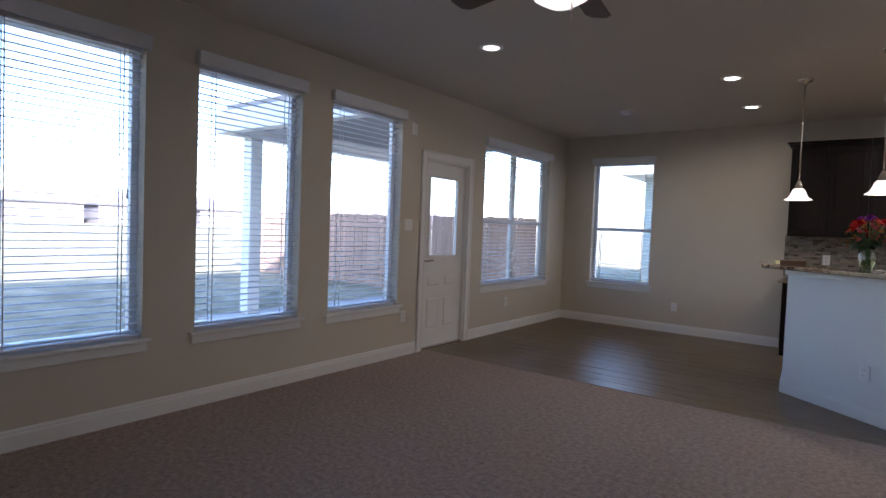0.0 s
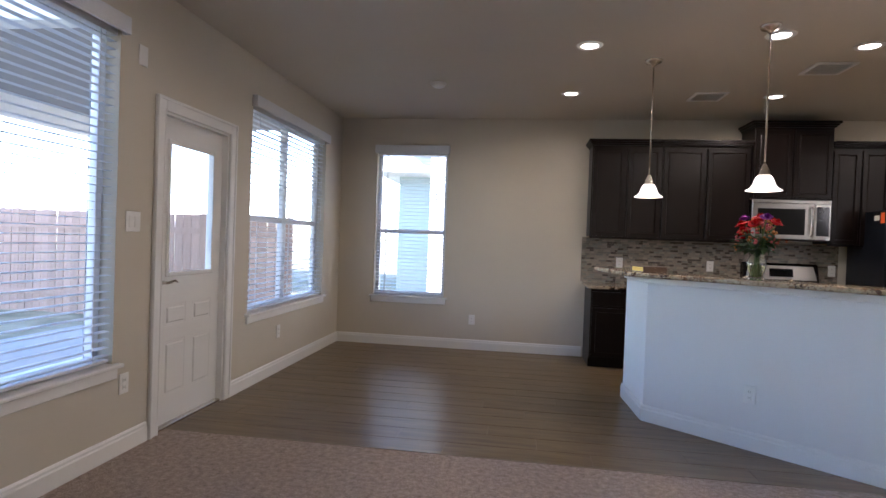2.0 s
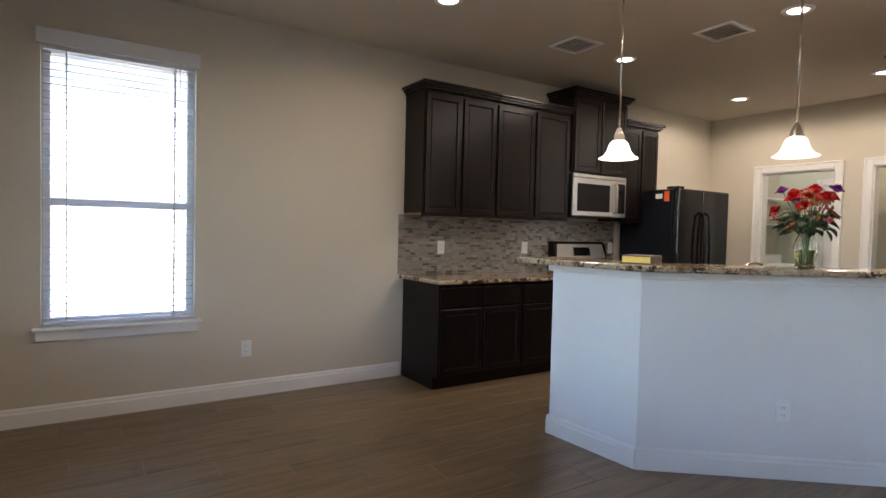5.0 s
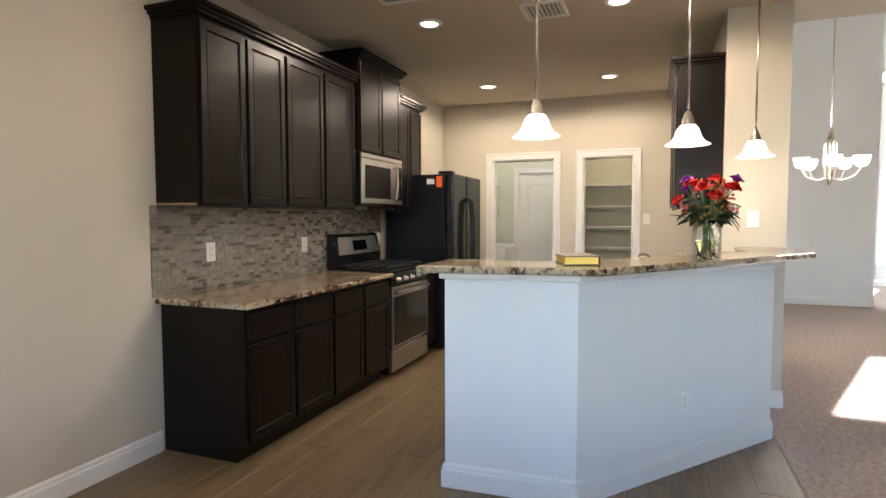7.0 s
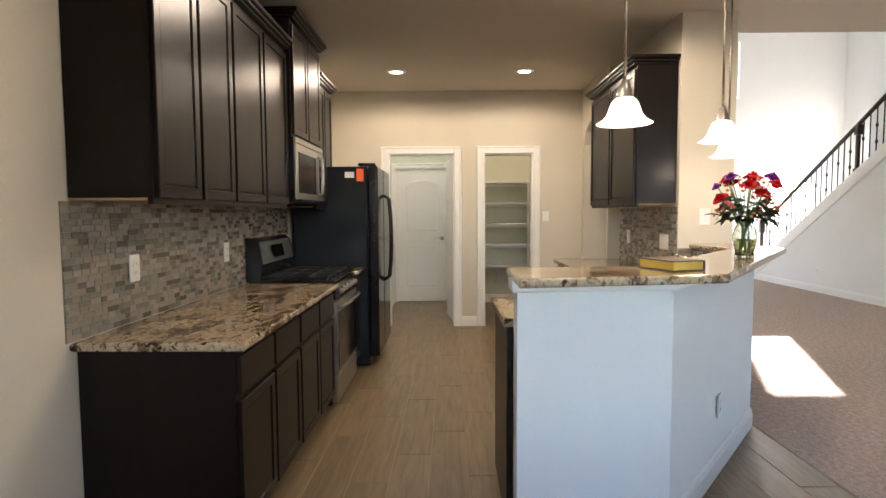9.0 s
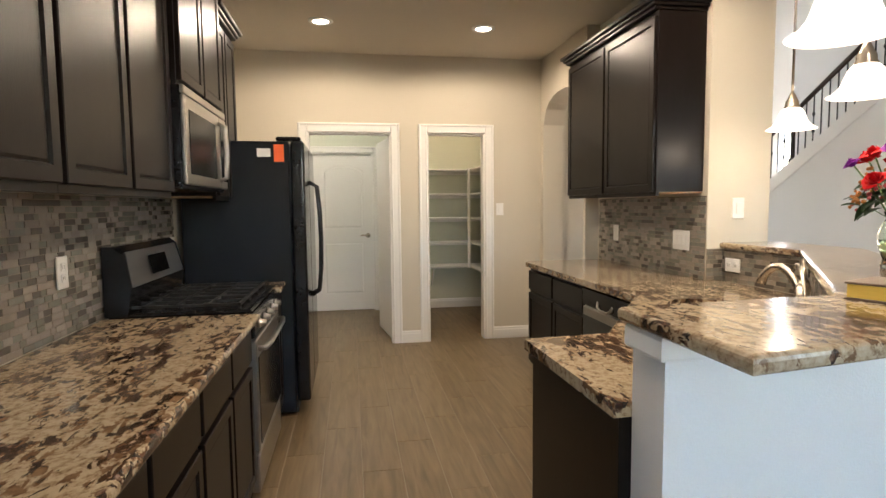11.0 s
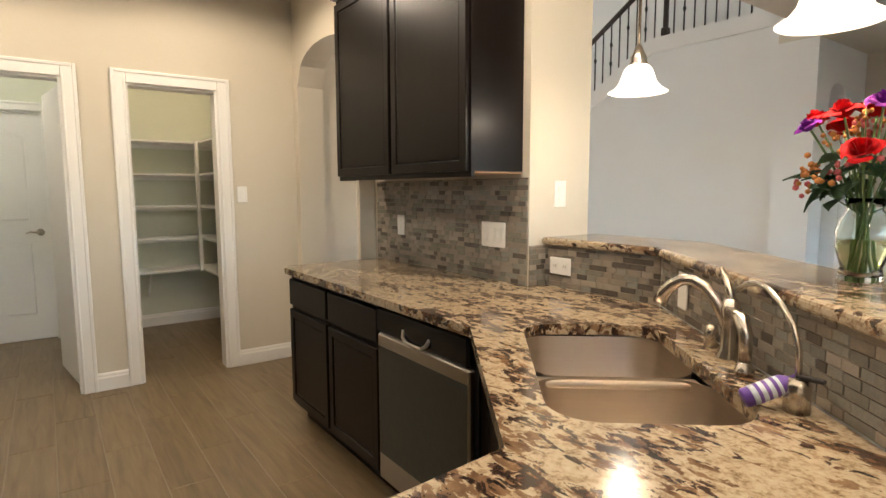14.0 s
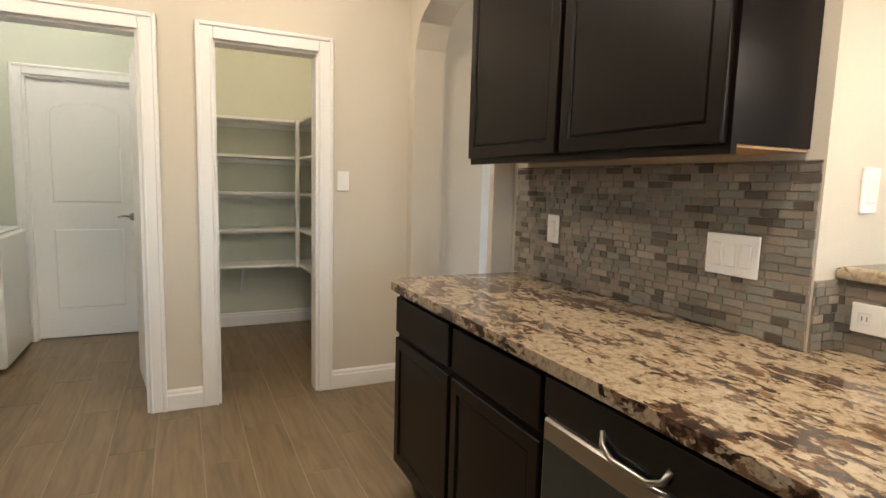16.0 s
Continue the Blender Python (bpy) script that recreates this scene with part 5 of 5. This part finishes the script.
# ---- stair ----
SZ = lambda x: 3.05 - 0.63 * (x - 4.4)
st = thing("staircase", (6.8, 0.0, 0), "carpeted staircase with pale closed side wall", "staircase")
bm = bmesh.new()
pts = [(2.85, 0.0), (9.24, 0.0), (4.4, 3.05), (2.85, 3.05)]
ea, eb = [bm.verts.new((x, 0.44, z)) for x, z in pts], [bm.verts.new((x, 0.58, z)) for x, z in pts]
bm.faces.new(ea), bm.faces.new(eb[::-1])
for i in range(4):
    bm.faces.new((ea[i], ea[(i + 1) % 4], eb[(i + 1) % 4], eb[i]))
part("side_wall", bm, FOYER, st)
bm = bmesh.new()
pts = [(9.30, -0.0), (9.30, 0.06), (4.42, 3.135), (2.85, 3.135), (2.85, 2.96), (4.36, 2.96), (9.05, 0.0)]
ea, eb = [bm.verts.new((x, 0.40, z)) for x, z in pts], [bm.verts.new((x, 0.605, z)) for x, z in pts]
bm.faces.new(ea), bm.faces.new(eb[::-1])
for i in range(7):
    bm.faces.new((ea[i], ea[(i + 1) % 7], eb[(i + 1) % 7], eb[i]))
part("stringer", bm, TRIM, st, "white stair stringer")
for i in range(17):
    x1 = 9.2 - i * 0.285
    part("step", boxes((x1 - 0.30, x1, -0.545, 0.435, i * 0.1795 + (0.0 if i else 0.001), (i + 1) * 0.1795), bevel=0.008), CARPET, st)
part("landing", boxes((2.5, 4.38, -0.545, 0.435, 2.85, 3.05)), CARPET, st)
rail = thing("stair_railing", (6.8, 0.5, 0), "dark wood handrail on black iron balusters", "railing")
hr = lambda x: SZ(x) + 0.86 if x > 4.3 else 3.13 + 0.86
bm = bmesh.new()
tube(bm, [(8.9, 0.5, hr(8.9)), (4.35, 0.5, hr(4.35))], 0.032, 8)
tube(bm, [(4.35, 0.5, 3.99), (2.5, 0.5, 3.99)], 0.032, 8)
RAILW = mat("dark_rail_wood", (0.035, 0.02, 0.014), 0.35, var=0.3, stretch=(1, 8, 8))
part("handrail", bm, RAILW, rail)
for x in (8.9, 6.42, 4.25):
    b, t = (SZ(x) if x > 4.4 else 3.05) + 0.04, hr(x)
    part("newel_post", boxes((x - 0.04, x + 0.04, 0.46, 0.54, b, b + 0.16), (x - 0.025, x + 0.025, 0.475, 0.525, b + 0.16, t - 0.16), (x - 0.04, x + 0.04, 0.46, 0.54, t - 0.16, t + (0.1 if x == 8.9 else -0.01)), bevel=0.006), RAILW, rail)
i = 0
x = 8.75
while x > 2.95:
    b, t = (SZ(x) if x > 4.4 else 3.05) + 0.05, hr(x) - 0.02
    bm = boxes((x - 0.0065, x + 0.0065, 0.4935, 0.5065, b, t))
    if i % 2:
        for z in ((b + t) / 2 + 0.12, (b + t) / 2 - 0.12)[: 1 + (i % 4 == 1)]:
            lathe(bm, [(0.007, z - 0.035), (0.02, z - 0.012), (0.02, z + 0.012), (0.007, z + 0.035)], x, 0.5, 6)
    part("baluster", bm, BLACKM, rail)
    x -= 0.128
    i += 1
# foyer openings
for nm, (a, b, z0, z1) in (("window_6", (0.31, 0.91, 3.80, 5.02)), ("window_7", (1.28, 1.50, 0.35, 2.1))):
    e = new(nm)
    e.matrix_basis = pose(10.3, 0, 0, 0, 0, -90)
    tagged(e, "tall white foyer window", kind="structure")
    part("window_frame", boxes((-b, -b + 0.04, 0.06, 0.12, z0, z1), (-a - 0.04, -a, 0.06, 0.12, z0, z1), (-b + 0.04, -a - 0.04, 0.06, 0.12, z0, z0 + 0.04), (-b + 0.04, -a - 0.04, 0.06, 0.12, z1 - 0.04, z1)), VINYL, e, local=True)
    part("pane", boxes((-b + 0.03, -a - 0.03, 0.09, 0.095, z0 + 0.03, z1 - 0.03)), GLASS, e, local=True).visible_shadow = False
MF_ = pose(10.3, 0, 0, 0, 0, -90)
two_panel_door("door_4", MF_ @ pose(-0.60, -0.045, 0), 0.60, 2.05, "white panel closet door in the foyer", 0.08)
ed = new("door_5")
ed.matrix_basis = MF_ @ pose(0.40, 0.03, 0)
tagged(ed, "white entry door with tall glass lights", kind="structure")
part("door_frame", boxes((0, 0.08, 0, 0.05, 0, 2.05), (0.97, 1.05, 0, 0.05, 0, 2.05), (0.49, 0.56, 0, 0.05, 0, 2.05), (0.08, 0.49, 0, 0.05, 1.95, 2.05), (0.56, 0.97, 0, 0.05, 1.95, 2.05), (0.08, 0.49, 0, 0.05, 0, 0.4), (0.56, 0.97, 0, 0.05, 0, 0.4)), DOORW, ed, local=True)
for a in (0.08, 0.56):
    part("pane", boxes((a, a + 0.41, 0.02, 0.025, 0.4, 1.95)), GLASS, ed, local=True).visible_shadow = False
bm = bmesh.new()
tube(bm, [(0.525 + 0.62 * math.cos(a), -0.0, 1.98 + 0.30 * math.sin(a)) for a in [math.pi * k / 12 for k in range(13)]], 0.03, 6)
part("arch_moulding", bm, TRIM, ed, local=True)
two_panel_door("door_6", pose(2.8, 0.41, 0, 0, 0, -90), 0.40, 2.1, "narrow white door in the arched niche", 0.33)
av = thing("wall_vent", (6.0, -0.54, 3.05), "white louvred return air grille high on the stair wall", "air vent")
part("grille", boxes(*[(5.85, 6.15, -0.549, -0.535, 3.0 + k * 0.03, 3.02 + k * 0.03) for k in range(9)]), TRIM, av)

# ---- outside ----
GRASS = ramp_mat("dry_lawn", [(0.3, (0.14, 0.13, 0.08)), (0.55, (0.30, 0.27, 0.18)), (0.8, (0.42, 0.38, 0.27))], 1.4, 1.0, 0.4, detail=10, spec=0.1)
solid("ground", boxes((-1500, 1500, -1500, 1500, -0.5, -0.14)), GRASS, "dry winter lawn and open field")
CONC = mat("concrete", (0.42, 0.40, 0.37), 0.9, var=0.12, scale=2, fine=90, bump=0.2)
solid("patio", boxes((-6.75, WX - 0.165, 4.2, 8.8, -0.3, -0.06)), CONC, "concrete patio slab")
SOFF = mat("patio_soffit", (0.34, 0.31, 0.29), 0.8, var=0.1, scale=3, fine=60, stretch=(1, 6, 1))
pr_ = thing("patio_roof", (-4.9, 6.5, 2.6), "covered patio roof with painted beam and post", "patio roof")
part("soffit", boxes((-6.5, WX - 0.17, 4.45, 8.7, 2.72, 2.9)), SOFF, pr_)
part("beam", boxes((-6.62, -6.42, 4.35, 8.7, 2.5, 2.8), (-6.42, WX - 0.17, 4.35, 4.5, 2.5, 2.8), bevel=0.01), TRIM, pr_)
part("post", boxes((-6.62, -6.42, 4.8, 5.0, -0.06, 2.5), bevel=0.01), TRIM, pr_)
part("post", boxes((-6.62, -6.42, 8.4, 8.6, -0.06, 2.5), bevel=0.01), TRIM, pr_)
FENCE = mat("cedar_fence", (0.40, 0.27, 0.20), 0.8, var=0.2, scale=3, fine=50, stretch=(6, 6, 0.6), random_tint=0.6, bump=0.2)
fe = thing("wood_fence", (-9.0, 9.6, -0.14), "weathered cedar board fence", "fence")
me = mesh_of("board", boxes((-0.068, 0.068, -0.01, 0.01, 0.0, 1.70), bevel=0.004), FENCE)
for k in range(66):
    o = new("board", me)
    o.parent = fe
    o.matrix_basis = pose(-4.6 + k * 0.142, random.uniform(-.004, .004), random.uniform(-.01, .01), 0, random.uniform(-.3, .3), 0)
part("fence_rail", boxes((-13.7, -4.3, 9.575, 9.588, 0.15, 0.24), (-13.7, -4.3, 9.575, 9.588, 1.25, 1.34)), FENCE, fe)
SIDING = mat("neighbour_siding", (0.75, 0.74, 0.70), 0.8, var=0.05, scale=2, fine=60)
TEAL = mat("teal_siding", (0.50, 0.58, 0.56), 0.7, var=0.06)
SHING = mat("grey_shingle", (0.12, 0.12, 0.14), 0.9, var=0.3, scale=8, fine=60, bump=0.4)
nh = thing("neighbour_house", (0.5, 15.0, -0.14), "neighbouring pale house with teal bay and grey roof", "house")
part("wall", boxes((-2.75, 8.0, 13.0, 20.0, -0.14, 3.6)), SIDING, nh)
part("bay_wall", boxes((-3.6, -2.75, 13.8, 20.0, -0.14, 2.7)), TEAL, nh)
part("eave", boxes((-3.9, 8.4, 12.6, 20.4, 3.6, 3.8), (-4.0, -2.75, 13.0, 20.4, 2.7, 2.85), bevel=0.01), TRIM, nh)
bm = bmesh.new()
pv = [bm.verts.new(v) for v in ((-4, 12.6, 3.8), (8.4, 12.6, 3.8), (8.4, 20.4, 3.8), (-4, 20.4, 3.8), (-1, 16.5, 6.0), (5.5, 16.5, 6.0))]
for q in ((0, 1, 5, 4), (1, 2, 5), (2, 3, 4, 5), (3, 0, 4), (3, 2, 1, 0)):
    bm.faces.new([pv[i] for i in q])
part("roof", bm, SHING, nh)
HAZE = mat("far_roofs", (0.22, 0.20, 0.20), 0.9, var=0.3, scale=0.2)
fh = bmesh.new()
for k in range(16):
    y0 = -70 + k * 13 + random.uniform(-2, 2)
    box(fh, -96, -86, y0, y0 + 9, -0.3, 2.6)
    vs = [fh.verts.new(v) for v in ((-96.4, y0 - 0.4, 2.6), (-85.6, y0 - 0.4, 2.6), (-85.6, y0 + 9.4, 2.6), (-96.4, y0 + 9.4, 2.6), (-91, y0 + 2.5, 4.8), (-91, y0 + 6.5, 4.8))]
    for q in ((0, 1, 4), (1, 2, 5, 4), (2, 3, 5), (3, 0, 4, 5)):
        fh.faces.new([vs[i] for i in q])
solid("backdrop", fh, HAZE, "row of far houses across the field")

# ---- mosaic backsplash ----


def mosaic(name, m, u1, z0, z1, near):
    """Brick-shaped mosaic tiles on a wall from local x 0 to u1, front facing -y; those within near are separate pieces."""
    e = new(name)
    e.matrix_basis = m
    tagged(e, "grey-brown glass and stone mosaic backsplash", kind="structure")
    part("grout_bed", boxes((0, u1, -0.004, -0.0005, z0, z1)), GROUT, e, local=True)
    tw, th, g = 0.049, 0.0235, 0.0028
    rest = [[], []]
    mats = []
    row = 0
    z = z0 + 0.002
    while z < z1 - 0.006:
        h = min(th, z1 - z)
        x = -(row * 0.37 % 1) * tw
        while x < u1:
            wide = tw * random.choice((0.7, 1.0, 1.0, 1.35, 1.7))
            a, b = max(x, 0), min(x + wide - g, u1)
            if b - a > 0.006:
                d = 0.0075 + random.uniform(-0.0012, 0.0012)
                k = random.choices(range(5), (30, 24, 14, 16, 16))[0]
                full = b - a > wide - g - 1e-4 and h > th - 1e-4
                if full and near[0] <= a <= near[1] and COUNT[0] < 300:
                    COUNT[0] += 1
                    o = new("mosaic_tile", TILE_MESH[k])
                    o.parent = e
                    o.matrix_basis = pose(a, 0, z, 0, 0, random.uniform(-0.3, 0.3)) @ Matrix.Diagonal(((b - a) / 0.0462, 1, 1, 1))
                else:
                    n0 = len(rest[0])
                    for y in (-0.003, -d):
                        rest[0].extend([(a, y, z), (b, y, z), (b, y, z + h - g), (a, y, z + h - g)])
                    rest[1].extend([(n0 + 4, n0 + 5, n0 + 6, n0 + 7), (n0, n0 + 1, n0 + 5, n0 + 4), (n0 + 1, n0 + 2, n0 + 6, n0 + 5), (n0 + 2, n0 + 3, n0 + 7, n0 + 6), (n0 + 3, n0, n0 + 4, n0 + 7)])
                    mats.extend([k] * 5)
            x += wide
        z += th
        row += 1
    me = bpy.data.meshes.new("mosaic_rest")
    me.from_pydata(rest[0], [], rest[1])
    for t in TILES_I:
        me.materials.append(t)
    me.polygons.foreach_set("material_index", mats)
    o = new("mosaic_tiles", me)
    o.parent = e
    tagged(o, kind="stuff")


TILES_I = [mat("mosaic_%s_joined" % n, c, r, var=0.18, scale=30, fine=160, bump=0.12, random_tint=0.5, islands=True) for n, c, r in (
    ("taupe", (0.235, 0.20, 0.158), 0.35), ("grey", (0.20, 0.19, 0.16), 0.15), ("dark", (0.105, 0.092, 0.078), 0.2), ("sand", (0.29, 0.25, 0.20), 0.4), ("smoke", (0.245, 0.24, 0.21), 0.12))]
TILE_MESH = [mesh_of("mosaic_tile", boxes((0, 0.0462, -0.0075, -0.003, 0, 0.0207), bevel=0.0012), t) for t in TILES]
COUNT = [0]
mosaic("backsplash_north", pose(-0.095, EY, 0), 2.72, CL, 1.385, (0.0, 0.75))
COUNT = [0]
mosaic("backsplash_south", pose(3.32, RY, 0, 0, 0, 180), 1.345, CR, 1.372, (0.5, 1.3))
COUNT = [0]
dg = Vector((0.275 - 1.38, 5.795 - 4.885, 0))
mosaic("backsplash_bar", pose(1.38, 4.885, 0, 0, 0, math.degrees(math.atan2(dg.y, dg.x))), dg.length, CR, BT - 0.036, (0.0, 1.0))
mosaic("backsplash_return", pose(COLX, RY, 0, 0, 0, -90), RY - 4.885, CR, BT - 0.036, (0.0, 0.0))
mosaic("backsplash_bar_side", pose(COLX, 4.885, 0, 0, 0, 180), 0.58, CR, BT - 0.036, (0.0, 0.0))
ang = math.degrees(math.atan2(dg.y, dg.x))
plate(pose(1.38, 4.885, 0, 0, 0, ang) @ pose(0.24, -0.012, CR + 0.10), "blank")
plate(pose(1.865, 4.897, CR + 0.095, 0, 0, 180), "outlet", 1, True)

# ---- plank tiles ----
PL, PW, PG = 0.90, 0.20, 0.004
pbase = {}


def planks(parent, x0, x1, y0, y1, shift=0.0):
    row = 0
    y = y0
    while y < y1 - 0.01:
        w = min(PW, y1 - y) - PG
        x = x0 - ((row * 0.36 + shift) % 1) * PL
        while x < x1:
            a, b = max(x, x0), min(x + PL - PG, x1)
            if b - a > 0.02:
                key = (round(b - a, 3), round(w, 3))
                if key not in pbase:
                    pbase[key] = mesh_of("plank", boxes((0, key[0], 0, key[1], -0.010, 0.0), bevel=0.0015), PLANK)
                o = new("plank", pbase[key])
                o.parent = parent
                o.location = (a, y, random.uniform(-0.0006, 0.0006))
            x += PL
        y += PW
        row += 1


tf = new("tile_floor")
tagged(tf, "brown wood-look porcelain plank tile floor", kind="structure")
planks(tf, WX, 6.2, 4.745, EY)
strip = solid("carpet_edge_trim", boxes((WX, COLX, 4.732, 4.745, -0.01, 0.004), bevel=0.002), GROUT, "thin edge where tile meets carpet")
